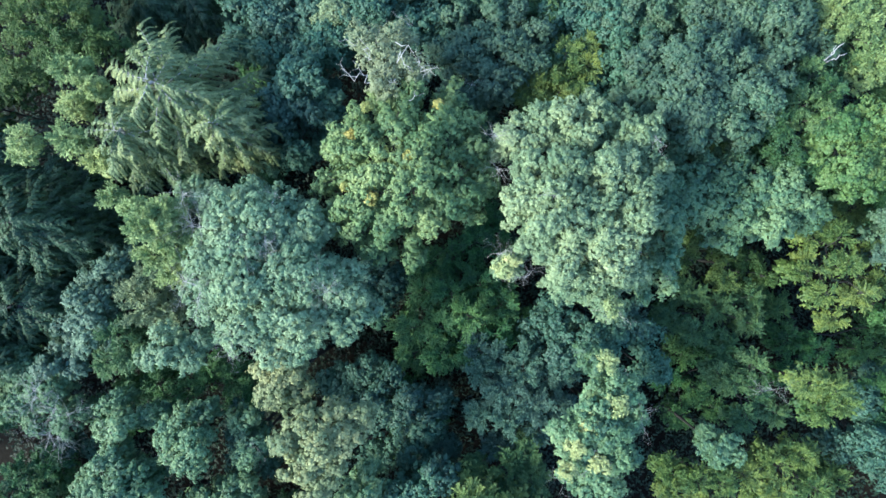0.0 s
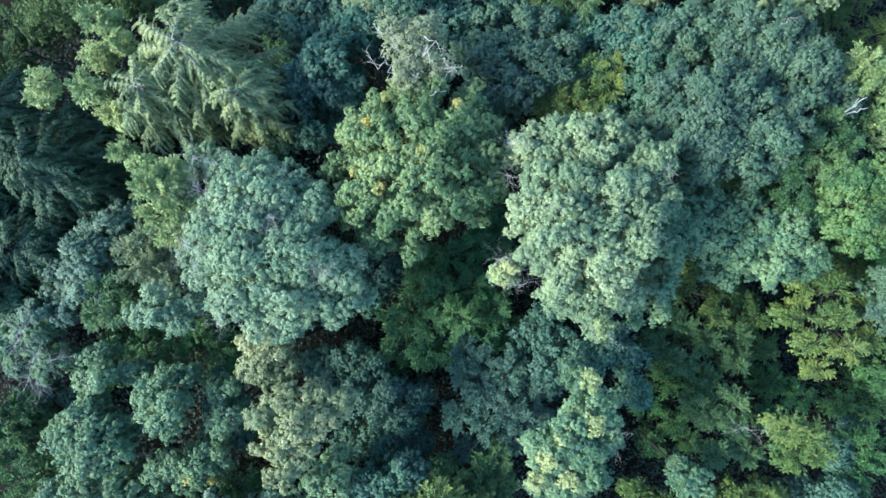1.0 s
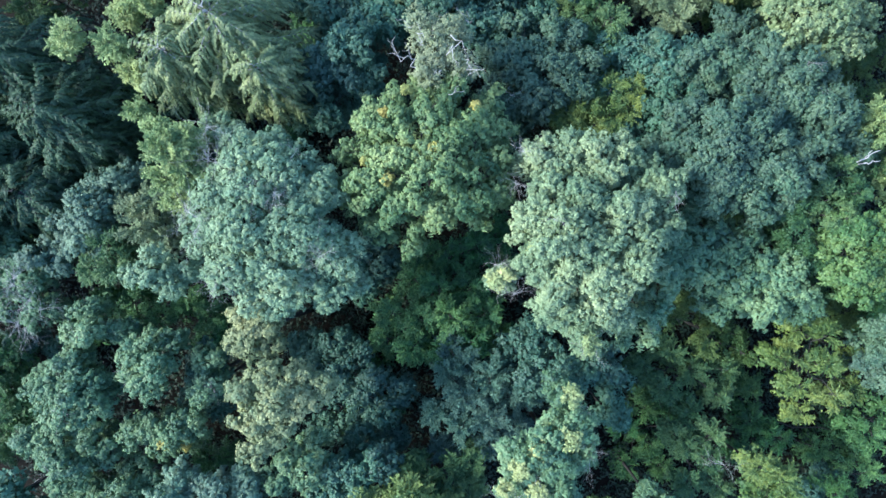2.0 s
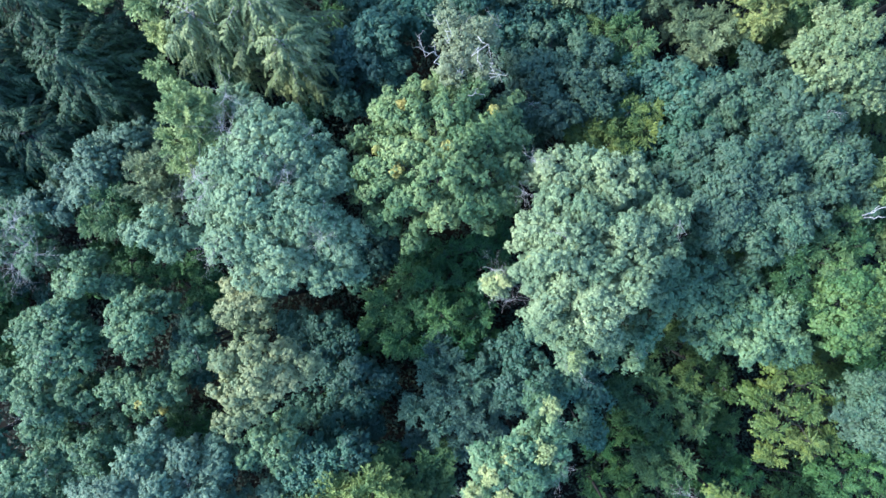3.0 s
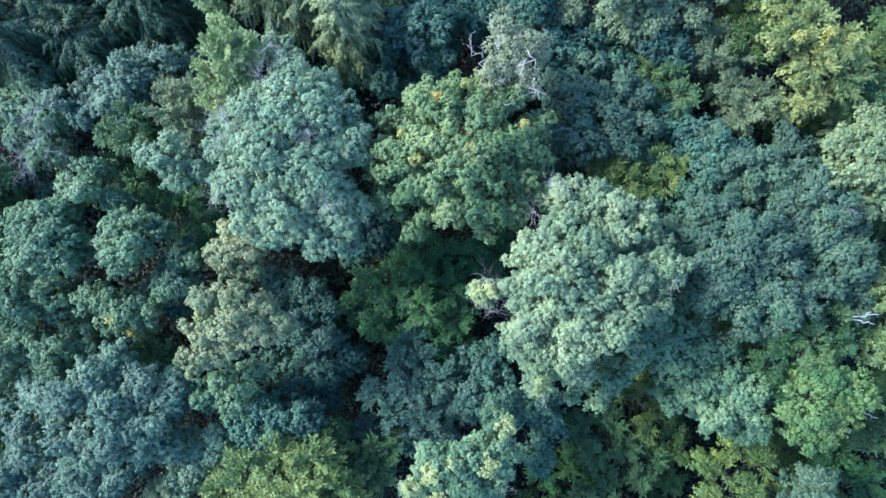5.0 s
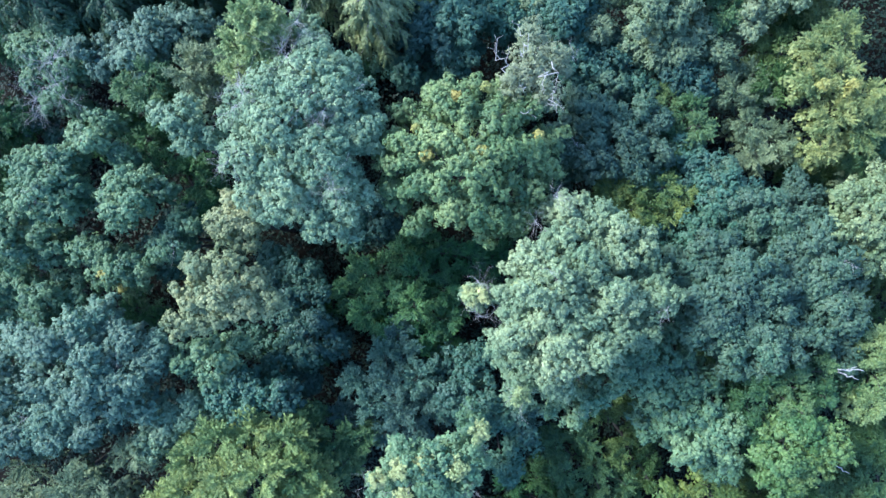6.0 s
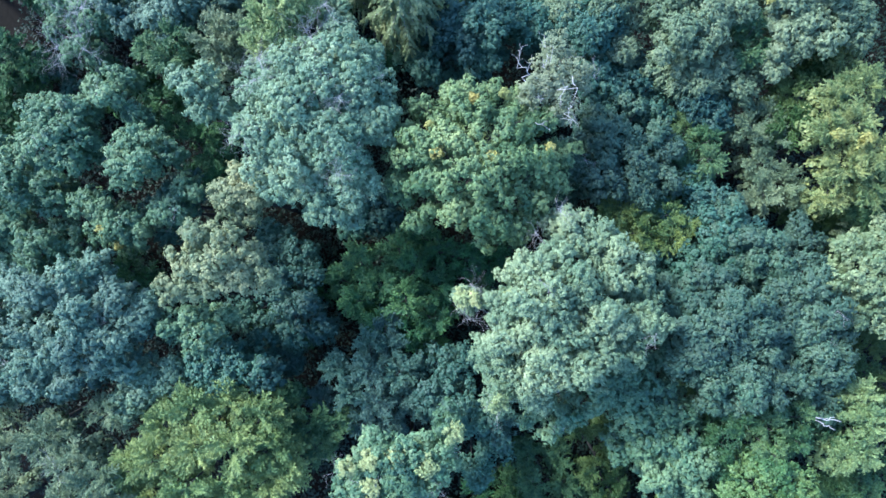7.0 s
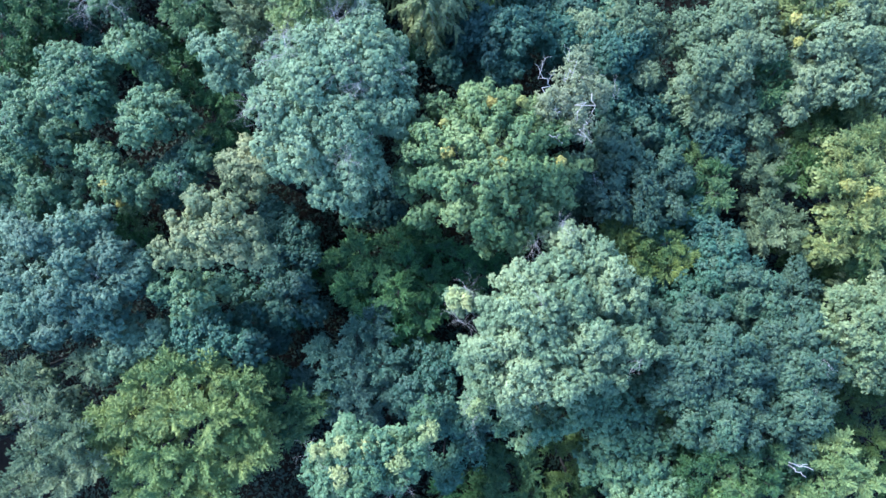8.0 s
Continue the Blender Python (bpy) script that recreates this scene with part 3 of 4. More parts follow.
broadleaf("aspen", "soft pale green aspen with a spreading crown", [(18.8, 4.3, 11.2, 1.44), (20.5, 3.2, 11.3, 1.54), (18.1, 2.3, 11.3, 1.36), (19.8, 1.2, 11.3, 1.44), (22.4, 1.8, 10.6, 1.24), (17.9, 4.7, 10.9, 1.16), (17.6, 0.7, 10.8, 1.16)], 0.22)
broadleaf("elm", "broad grey-green elm with layered boughs", [(12.2, 10.6, 12.9, 1.58), (14.0, 11.1, 13.5, 1.66), (16.1, 11.8, 13.3, 1.63), (12.8, 8.4, 13.3, 1.43), (14.5, 8.9, 14.0, 1.64), (16.5, 9.8, 13.8, 1.64), (18.8, 11.3, 12.6, 1.52), (15.9, 7.7, 13.7, 1.41), (18.0, 8.4, 13.3, 1.50), (19.0, 9.5, 12.8, 1.38), (14.1, 7.2, 13.4, 1.22), (11.3, 9.3, 12.6, 1.18), (17.6, 7.0, 13.0, 1.10)], 0.06)
broken_lime = broadleaf("lime", "thin yellow-green tree with broken white branch ends", [(22.1, 10.4, 12.2, 1.40), (23.1, 9.3, 12.5, 1.38), (21.2, 8.3, 13.1, 1.44), (20.2, 7.2, 12.8, 1.45), (22.0, 7.3, 13.2, 1.36), (20.3, 5.5, 12.4, 1.39), (21.7, 4.9, 12.3, 1.39), (20.4, 4.2, 11.8, 1.20), (24.9, 11.4, 10.9, 1.29)])
bright_lime = broadleaf("bright_lime", "bright lime-green tree with a dense round crown", [(23.1, 6.7, 13.3, 1.50), (24.4, 6.9, 13.3, 1.63), (23.3, 5.0, 13.5, 1.56), (25.0, 5.2, 13.4, 1.69), (22.5, 5.4, 13.2, 1.23), (24.6, 3.7, 13.1, 1.23)])
broadleaf("gold_lime", "bright yellow-green tree with ragged feathery boughs", [(23.8, 0.4, 8.4, 0.92), (25.7, 0.4, 8.7, 0.96), (24.0, -1.5, 9.0, 1.03), (26.0, -1.5, 9.4, 1.02), (28.2, -0.8, 8.6, 0.92), (24.8, -3.4, 9.0, 0.95), (27.1, -3.4, 8.9, 1.03), (26.0, -5.2, 8.3, 0.93), (23.1, -1.9, 8.6, 0.80), (29.0, -2.7, 8.3, 0.93)])
broadleaf("thicket", "olive and yellow bushy tree below the pale alder", [(17.7, 0.0, 6.5, 1.25), (16.6, -1.2, 6.3, 1.05), (19.3, -0.8, 7.1, 1.15), (21.0, -1.2, 6.7, 1.24), (22.1, -2.4, 6.2, 1.18), (19.0, -2.4, 6.9, 1.08)])
broadleaf("lime", "dull green tree with loose feathery boughs", [(17.0, -3.6, 7.0, 1.36), (18.7, -4.5, 7.4, 1.38), (20.7, -5.6, 6.7, 1.36), (17.0, -6.0, 7.0, 1.36), (15.5, -5.2, 6.5, 1.20), (21.1, -3.8, 6.5, 1.17)])
broadleaf("hazel", "dark green hazel in the shade of taller trees", [(17.5, -8.4, 2.3, 1.55), (19.6, -9.2, 2.5, 1.54), (16.5, -10.5, 2.6, 1.49), (18.5, -11.2, 3.1, 1.52), (17.5, -13.2, 2.4, 1.50), (20.2, -12.8, 2.3, 1.32)])
open_lime = broadleaf("lime", "open green tree with a few bright boughs", [(19.0, -7.4, 7.8, 1.25), (20.3, -8.4, 8.3, 1.24), (19.1, -9.6, 8.5, 1.15), (20.8, -9.9, 8.5, 1.15), (22.1, -11.7, 7.7, 1.14), (19.8, -11.8, 8.1, 1.17), (18.3, -9.1, 8.1, 1.05)])
broadleaf("hazel", "dark leafy bush with broad shaded boughs", [(25.3, -7.2, 4.0, 1.58), (27.1, -7.9, 4.5, 1.47), (30.7, -8.1, 3.5, 1.59), (25.5, -9.8, 3.6, 1.38), (24.8, -5.1, 3.4, 1.38), (32.5, -6.5, 2.7, 1.49)])
broadleaf("gold_lime", "bright green round-topped tree standing above dark bushes", [(23.0, -9.1, 10.2, 1.18), (24.2, -9.4, 10.6, 1.24), (23.8, -10.7, 10.5, 1.17), (25.2, -10.4, 10.4, 1.06)])
broadleaf("aspen", "small round blue-green aspen crown in a dark gap", [(16.7, -12.8, 10.5, 0.92), (17.5, -13.3, 10.6, 0.91), (17.0, -13.5, 10.6, 0.84)], 0.22)
broadleaf("gold_lime", "golden-green tree with dense bright upper boughs", [(15.0, -15.8, 7.7, 1.06), (16.5, -16.2, 8.3, 1.20), (18.5, -16.6, 8.1, 1.13), (15.1, -17.2, 7.8, 1.02), (20.4, -16.2, 7.3, 1.07), (17.4, -18.2, 8.1, 1.20)])
broadleaf("gold_lime", "yellow-green tree with a wide soft crown", [(22.5, -15.5, 7.0, 1.27), (24.4, -15.0, 7.1, 1.27), (25.0, -16.9, 7.4, 1.30), (22.8, -17.3, 7.3, 1.27), (27.1, -16.8, 6.6, 1.28), (24.4, -18.5, 7.2, 1.27), (21.9, -18.8, 6.7, 1.16)])
broadleaf("alder", "dull blue-green alder beside the yellow trees", [(30.0, -11.9, 5.2, 1.45), (31.5, -10.5, 4.4, 1.35), (29.8, -14.3, 5.5, 1.44), (28.1, -14.9, 4.9, 1.25), (31.8, -16.8, 4.4, 1.48)], 0.05)
pale_aspen = broadleaf("aspen", "pale green tree with light tips and grey twigs", [(8.6, -7.4, 13.4, 0.95), (9.5, -8.4, 13.8, 1.14), (8.5, -9.3, 14.2, 1.06), (10.1, -9.5, 14.1, 1.00), (7.7, -10.7, 14.4, 1.12), (9.1, -10.8, 14.6, 1.18), (6.8, -11.7, 14.0, 1.00), (8.1, -12.2, 14.3, 1.13), (9.5, -12.2, 14.2, 1.13), (8.7, -14.0, 13.6, 1.21), (7.2, -13.7, 13.6, 0.95), (10.6, -10.6, 14.1, 0.83)], 0.15)
broadleaf("sallow", "dull teal sallow with fine dense leaves", [(3.0, -8.0, 8.7, 1.45), (4.7, -8.3, 9.1, 1.56), (6.2, -9.1, 9.0, 1.44), (3.3, -10.0, 9.4, 1.51), (5.2, -10.7, 9.5, 1.54), (3.7, -11.9, 9.2, 1.29), (5.9, -12.8, 8.7, 1.38), (7.2, -11.1, 8.7, 1.19), (1.9, -8.8, 8.6, 1.19), (1.7, -7.2, 8.0, 1.21), (7.6, -9.0, 8.4, 1.19), (1.9, -11.7, 8.7, 1.19), (8.2, -13.3, 7.7, 1.14), (3.0, -14.0, 8.2, 1.20)])
broadleaf("alder", "blue-green alder in the shade of the silvery ash", [(6.8, -5.0, 8.6, 1.38), (8.6, -6.0, 9.4, 1.43), (10.2, -6.4, 9.5, 1.35), (7.5, -7.2, 9.0, 1.37), (11.7, -5.3, 8.9, 1.37), (13.0, -6.5, 8.4, 1.31), (9.7, -7.7, 9.4, 1.05), (5.7, -6.2, 8.2, 1.24), (13.6, -8.6, 7.8, 1.25)], 0.05)
broadleaf("oak", "pale olive oak with beige-tinted leaf clumps", [(-8.5, -10.2, 15.2, 1.00), (-7.0, -10.1, 15.2, 0.95), (-9.5, -11.4, 15.1, 0.95), (-7.7, -11.5, 15.6, 1.15), (-6.2, -11.3, 15.3, 1.05), (-8.8, -12.6, 15.3, 0.94), (-7.2, -13.1, 15.3, 1.05), (-8.0, -14.5, 14.8, 0.89), (-5.5, -10.3, 14.8, 0.84)])
broadleaf("oak", "small grey-green oak crown at a dark gap", [(-10.8, -7.9, 14.0, 0.95), (-9.7, -7.6, 13.9, 0.90), (-10.3, -9.1, 14.1, 0.95), (-9.2, -8.8, 13.9, 0.79), (-11.2, -8.9, 14.0, 0.70)])
broadleaf("alder", "dark blue-green alder filling the shaded hollow", [(-8.2, -10.2, 6.2, 1.38), (-6.1, -9.4, 6.8, 1.44), (-4.4, -10.6, 7.7, 1.49), (-2.4, -11.1, 7.6, 1.50), (-6.0, -11.5, 7.5, 1.27), (-4.0, -12.5, 8.1, 1.51), (-1.8, -12.8, 7.4, 1.42), (-3.2, -14.8, 7.1, 1.51), (-1.3, -11.2, 7.1, 1.28), (-0.9, -14.6, 6.4, 1.25), (-5.5, -14.9, 6.9, 1.16)], 0.05)
broadleaf("hazel", "deep green hazel thicket in the hollow between crowns", [(-2.0, -3.2, 7.3, 1.81), (-0.1, -3.5, 8.0, 1.79), (1.9, -2.8, 7.5, 1.81), (-2.9, -5.9, 7.4, 1.81), (-0.9, -5.8, 8.3, 1.77), (1.0, -5.0, 8.5, 1.76), (3.4, -4.3, 7.5, 1.74), (-0.9, -7.8, 7.7, 1.73), (1.1, -7.4, 8.0, 1.56), (-2.9, -8.0, 6.9, 1.60), (4.7, -6.0, 6.8, 1.52), (3.1, -6.3, 7.7, 1.41)])
broadleaf("hazel", "shaded green bush under the maple", [(1.5, 0.0, 7.1, 1.75), (2.7, 1.3, 6.5, 1.61), (-0.1, -1.2, 6.7, 1.60), (-1.7, -1.6, 6.0, 1.55), (3.6, -0.4, 6.4, 1.37)])
broadleaf("aspen", "compact blue-green bushy tree with dense leaf clumps", [(-6.7, -17.1, 11.9, 1.15), (-5.6, -16.0, 12.1, 1.22), (-5.4, -15.0, 11.8, 1.08), (-4.9, -16.6, 12.0, 1.08)], 0.22)
broadleaf("alder", "grey-green tree with small tufted boughs", [(-3.8, -17.5, 11.2, 1.17), (-3.2, -16.0, 11.5, 1.16), (-2.0, -15.4, 11.4, 1.17), (-0.8, -15.0, 11.0, 1.18), (-2.3, -17.0, 11.5, 1.09)], 0.05)
broadleaf("lime", "green tree with light feathery top", [(1.8, -15.5, 9.8, 1.49), (3.7, -14.9, 10.0, 1.48), (5.2, -15.8, 9.6, 1.42), (2.9, -16.8, 9.9, 1.49), (0.7, -17.1, 9.2, 1.21), (4.8, -13.9, 9.4, 1.20)])
broadleaf("aspen", "pale green aspen with tufted upright boughs", [(-17.0, -11.1, 12.4, 0.97), (-16.0, -12.3, 12.5, 0.97), (-17.6, -11.9, 12.5, 0.84), (-16.3, -13.6, 12.3, 0.91), (-17.5, -13.4, 12.3, 0.85), (-15.8, -10.8, 12.1, 0.77)], 0.22)
broadleaf("aspen", "narrow green aspen in a dark gap", [(-13.4, -11.4, 11.3, 0.86), (-12.8, -12.8, 11.6, 0.92), (-13.4, -13.9, 11.4, 0.86)], 0.22)
broadleaf("aspen", "pale tufted tree with thin upper twigs", [(-21.7, -10.3, 11.3, 0.86), (-20.8, -11.4, 11.6, 0.86), (-21.9, -11.9, 11.5, 0.80), (-21.5, -13.3, 11.2, 0.80), (-19.4, -11.1, 11.1, 0.74)], 0.22)
loose_ash = broadleaf("aspen", "pale grey-green aspen with a loose crown and twigs", [(-28.8, -8.6, 9.2, 1.37), (-27.0, -9.6, 9.3, 1.36), (-29.2, -10.7, 9.4, 1.36), (-27.6, -11.5, 9.3, 1.36), (-26.1, -11.6, 8.9, 1.31), (-30.1, -9.2, 9.1, 1.18)], 0.4)
broadleaf("ash", "small pale ash limb standing clear of its neighbours", [(-16.8, -6.0, 14.6, 1.12), (-15.8, -6.6, 14.5, 1.12), (-17.3, -6.6, 14.5, 0.92), (-15.2, -5.8, 14.3, 0.93)])
broadleaf("hazel", "dark green tree in the shade of the ash", [(-16.8, -9.0, 8.3, 1.55), (-18.3, -10.1, 8.6, 1.46), (-15.4, -9.5, 7.8, 1.48), (-14.8, -10.7, 7.5, 1.42), (-20.6, -9.9, 7.8, 1.41), (-22.8, -10.6, 6.6, 1.36)])
broadleaf("aspen", "pale green aspen with bright upper tufts", [(-21.6, -14.5, 12.4, 1.08), (-20.2, -14.8, 12.4, 1.14), (-22.3, -15.7, 12.3, 1.02), (-19.5, -15.9, 12.2, 1.02), (-20.7, -16.2, 12.5, 1.07)], 0.22)
broadleaf("hazel", "dark green hazel above the dark ground", [(-31.6, -16.8, 6.5, 1.76), (-30.4, -18.0, 6.4, 1.77), (-32.6, -18.5, 6.2, 1.68), (-29.8, -16.5, 6.1, 1.27)])
broadleaf("aspen", "green tree with a small bright crown", [(-15.4, -16.9, 9.0, 0.98), (-14.0, -17.8, 8.8, 0.99), (-16.6, -17.7, 8.9, 0.92)], 0.22)
conifer("spruce", "dark spruce with drooping needled boughs", -26.52, 1.23, 14.0, 3.99)
conifer("spruce", "dark shaded spruce with hanging boughs", -28.17, -4.07, 12.0, 4.02)
conifer("spruce", "slim dark spruce beside the bright tree", -24.63, 0.76, 11.0, 2.81)
conifer("fir", "large fir with pale drooping boughs and grey branch ends", -16.2, 8.7, 18.0, 4.2)
conifer("fir", "slender fir with sharply hanging pale boughs", -13.3, 6.6, 17.0, 2.3)
conifer("fir", "shaggy grey-green fir with long hanging twigs", -18.7, 6.3, 17.0, 3.2)
broadleaf("pale_lime", "yellow-green broadleaf tree among the firs", [(-23.0, 10.3, 14.2, 1.0), (-22.0, 9.2, 14.3, 1.0), (-25.3, 6.1, 14.3, 0.85), (-22.9, 8.2, 14.0, 0.9), (-26.3, 5.5, 14.0, 0.75), (-20.9, 2.9, 12.9, 0.9), (-22.9, 6.2, 14.2, 1.0), (-21.6, 5.0, 13.8, 0.9)])
broadleaf("thicket", "leafy olive-green tree at the edge of the firs", [(-27.1, 14.1, 12.4, 1.99), (-25.4, 13.0, 12.3, 1.92), (-28.1, 11.9, 11.5, 1.89), (-24.4, 14.4, 12.2, 1.85), (-23.3, 13.2, 11.7, 1.63), (-28.0, 16.5, 11.6, 2.02), (-25.2, 16.3, 12.0, 2.01)])
broadleaf("alder", "dark blue-green alder behind the firs", [(-12.3, 11.2, 6.8, 1.44), (-10.5, 9.4, 7.8, 1.41), (-12.2, 8.4, 7.7, 1.33), (-10.6, 7.0, 8.0, 1.32), (-12.3, 6.1, 7.4, 1.22), (-9.5, 7.4, 7.8, 1.21), (-9.2, 10.8, 7.0, 1.27)], 0.05)
broadleaf("alder", "dark teal alder with close leaf clumps", [(-13.9, 15.3, 8.7, 1.53), (-11.7, 14.2, 9.6, 1.57), (-9.9, 13.2, 9.2, 1.59), (-12.2, 12.5, 9.1, 1.36), (-9.2, 15.2, 8.9, 1.52), (-10.7, 15.9, 9.1, 1.44), (-8.1, 13.1, 8.5, 1.31), (-14.3, 13.5, 8.6, 1.23)], 0.05)
broadleaf("alder", "blue-green alder behind the dying birch", [(-6.6, 14.9, 10.7, 1.46), (-7.4, 13.7, 10.2, 1.26), (-5.1, 14.9, 11.1, 1.30), (-3.7, 14.7, 10.9, 1.23), (-2.3, 14.1, 10.2, 1.25), (-1.2, 15.2, 9.8, 1.42), (-7.4, 16.6, 10.1, 1.55), (-5.2, 16.7, 10.7, 1.38)], 0.05)
broadleaf("elm", "grey-teal elm with many rounded leaf tufts", [(1.0, 13.7, 11.0, 1.52), (2.8, 14.0, 11.0, 1.52), (4.6, 13.8, 10.6, 1.53), (1.7, 11.7, 11.5, 1.50), (3.5, 11.8, 11.4, 1.50), (4.6, 11.9, 10.9, 1.38), (1.4, 10.2, 11.1, 1.37), (2.8, 10.1, 11.1, 1.30), (-0.1, 12.3, 10.9, 1.23), (0.3, 10.1, 10.8, 1.16)], 0.06)
broadleaf("gold_lime", "olive-yellow tree in a ring of blue-green alders", [(7.2, 12.1, 10.6, 1.39), (8.3, 12.6, 10.3, 1.25), (6.0, 10.8, 10.6, 1.48), (7.6, 10.6, 10.7, 1.48), (5.1, 9.8, 10.1, 1.41), (6.7, 9.5, 10.4, 1.32), (8.7, 11.3, 10.5, 1.09)])
broadleaf("alder", "shaded blue-green tree between pale crowns", [(9.7, 14.2, 10.5, 1.46), (11.2, 13.5, 10.4, 1.47), (10.6, 11.7, 10.1, 1.40), (9.6, 10.4, 9.5, 1.35), (11.7, 15.0, 10.0, 1.41), (12.9, 14.4, 9.7, 1.34), (8.4, 14.7, 10.1, 1.33), (7.0, 14.9, 9.4, 1.43)], 0.05)
broadleaf("alder", "small dark blue shrub beside the maple", [(0.7, 9.3, 6.5, 1.37), (1.9, 8.6, 6.6, 1.29), (1.1, 7.9, 6.3, 1.21), (2.8, 10.5, 6.2, 1.14)], 0.05)
broadleaf("elm", "soft grey-green tree with upright boughs", [(20.7, 13.1, 12.2, 1.40), (18.8, 13.4, 12.6, 1.39), (17.3, 14.2, 12.1, 1.40), (22.7, 12.1, 11.2, 1.29), (15.6, 14.6, 11.3, 1.43), (19.9, 14.8, 12.3, 1.40)], 0.06)
broadleaf("pale_lime", "pale yellow-green tree with a broad feathery crown", [(24.6, 13.4, 12.5, 1.42), (25.9, 12.0, 12.4, 1.39), (23.5, 14.2, 12.0, 1.34), (26.1, 14.5, 12.2, 1.40), (25.7, 10.8, 12.0, 1.20)])
broadleaf("thicket", "dark green bushes under the bright lime", [(25.3, 2.5, 3.9, 1.54), (26.8, 3.4, 4.2, 1.44), (30.3, 2.6, 2.7, 1.93), (32.0, 2.2, 2.7, 1.84), (24.8, 8.6, 3.2, 1.48), (23.1, 7.3, 3.3, 1.73), (21.6, 7.8, 2.7, 1.67)])
broadleaf("gold_willow", "large bright yellow-green willow with a dense feathery crown", [(-2.4, -21.6, 12.2, 1.82), (-1.9, -19.3, 12.3, 1.82), (-0.7, -17.6, 12.3, 1.82), (1.2, -16.3, 12.1, 1.83), (-0.9, -23.3, 12.4, 1.88), (0.2, -20.7, 13.0, 1.99), (1.6, -18.7, 12.8, 2.00), (3.1, -17.3, 12.3, 1.89), (0.6, -25.3, 12.0, 1.90), (1.8, -22.5, 12.9, 2.00), (3.4, -20.6, 12.9, 2.00), (4.7, -18.7, 12.3, 1.89), (3.0, -25.5, 11.9, 1.91), (4.6, -23.3, 12.3, 1.96), (5.9, -21.1, 12.1, 1.90), (4.9, -17.2, 11.9, 1.51), (-1.4, -25.1, 11.7, 1.52)])
hazy_willow = broadleaf("willow", "grey-green willow with soft hazy leaves and a dead stem", [(-6.3, -28.1, 12.3, 1.78), (-3.9, -27.4, 12.9, 1.75), (-2.0, -26.8, 13.0, 1.75), (-2.2, -29.2, 13.0, 1.82), (-0.0, -28.7, 12.7, 1.76), (-5.2, -24.3, 12.0, 1.36), (0.3, -26.8, 12.6, 1.41), (-0.9, -32.3, 12.0, 1.50)])
broadleaf("ash", "grey-green bushy tree between the willow and dark gap", [(-5.1, -21.4, 11.6, 1.38), (-5.0, -19.9, 11.3, 1.39), (-4.0, -19.6, 11.2, 1.25), (-4.7, -23.1, 11.1, 1.25)])
broadleaf("poplar", "silvery blue poplar with many narrow leaf tufts", [(-14.6, -23.6, 11.7, 1.58), (-12.9, -21.6, 12.8, 1.54), (-12.7, -19.8, 12.7, 1.34), (-11.9, -23.4, 12.9, 1.61), (-10.6, -21.2, 13.6, 1.58), (-10.8, -19.4, 13.0, 1.33), (-9.7, -19.0, 12.8, 1.33), (-8.6, -19.9, 12.9, 1.26), (-8.9, -21.6, 13.3, 1.53), (-9.7, -23.9, 12.9, 1.61), (-11.0, -26.2, 11.7, 1.65), (-7.2, -21.1, 12.5, 1.20), (-8.9, -26.4, 11.5, 1.45), (-8.1, -24.0, 12.5, 1.35), (-8.7, -18.4, 12.3, 0.99), (-12.9, -19.1, 12.4, 1.07)], 0.2)
broadleaf("aspen", "pale aspen with bright tufted boughs over a dark gap", [(-21.7, -19.4, 10.5, 1.28), (-20.0, -19.1, 10.2, 1.23), (-20.4, -20.8, 10.4, 1.22), (-22.3, -20.5, 10.4, 1.09), (-18.7, -19.4, 9.8, 1.04), (-24.3, -20.4, 9.7, 1.05)], 0.22)
broadleaf("aspen", "pale green aspen above shaded lower boughs", [(-19.2, -23.0, 9.1, 1.32), (-17.2, -22.0, 9.6, 1.32), (-16.9, -20.7, 9.1, 1.20), (-16.7, -23.4, 9.4, 1.19), (-15.4, -21.3, 8.9, 1.07), (-18.3, -24.5, 9.0, 1.07)], 0.22)
bough_ash = broadleaf("aspen", "small pale aspen with an outstretched bright bough", [(-17.1, -17.6, 10.1, 0.97), (-15.7, -16.8, 10.6, 1.02), (-14.5, -16.5, 10.4, 1.03), (-15.0, -17.7, 10.5, 0.89), (-13.7, -16.3, 10.1, 0.84)])
broadleaf("aspen", "pale green aspen with a narrow bright crown", [(-21.9, -15.4, 11.6, 1.06), (-20.6, -15.1, 11.3, 1.07), (-23.4, -15.4, 11.3, 0.95), (-19.7, -15.2, 11.0, 0.83), (-23.0, -17.0, 11.2, 0.89)])
broadleaf("alder", "dark teal bush behind the pale oak", [(-14.1, -13.6, 8.6, 1.33), (-14.1, -12.3, 8.2, 1.26), (-14.4, -14.8, 8.5, 1.10), (-13.2, -15.1, 8.3, 1.06)], 0.05)
broadleaf("hazel", "dark hazel among pale tufted neighbours", [(-25.1, -12.2, 6.1, 1.34), (-24.1, -10.7, 5.4, 1.35), (-24.0, -13.6, 6.4, 1.18), (-21.5, -9.8, 4.2, 1.09), (-30.7, -20.6, 2.5, 1.35), (-29.5, -22.2, 2.5, 1.30)])
broadleaf("hazel", "dark undergrowth bush in a deep gap", [(-14.4, -21.4, 3.1, 1.59), (-12.4, -20.8, 3.1, 1.50), (-6.7, -12.0, 4.7, 1.62), (-4.0, -11.8, 3.8, 1.65), (-1.9, -14.3, 3.2, 1.59), (-4.4, -14.9, 4.7, 1.45), (-8.4, -11.5, 4.4, 1.46)])
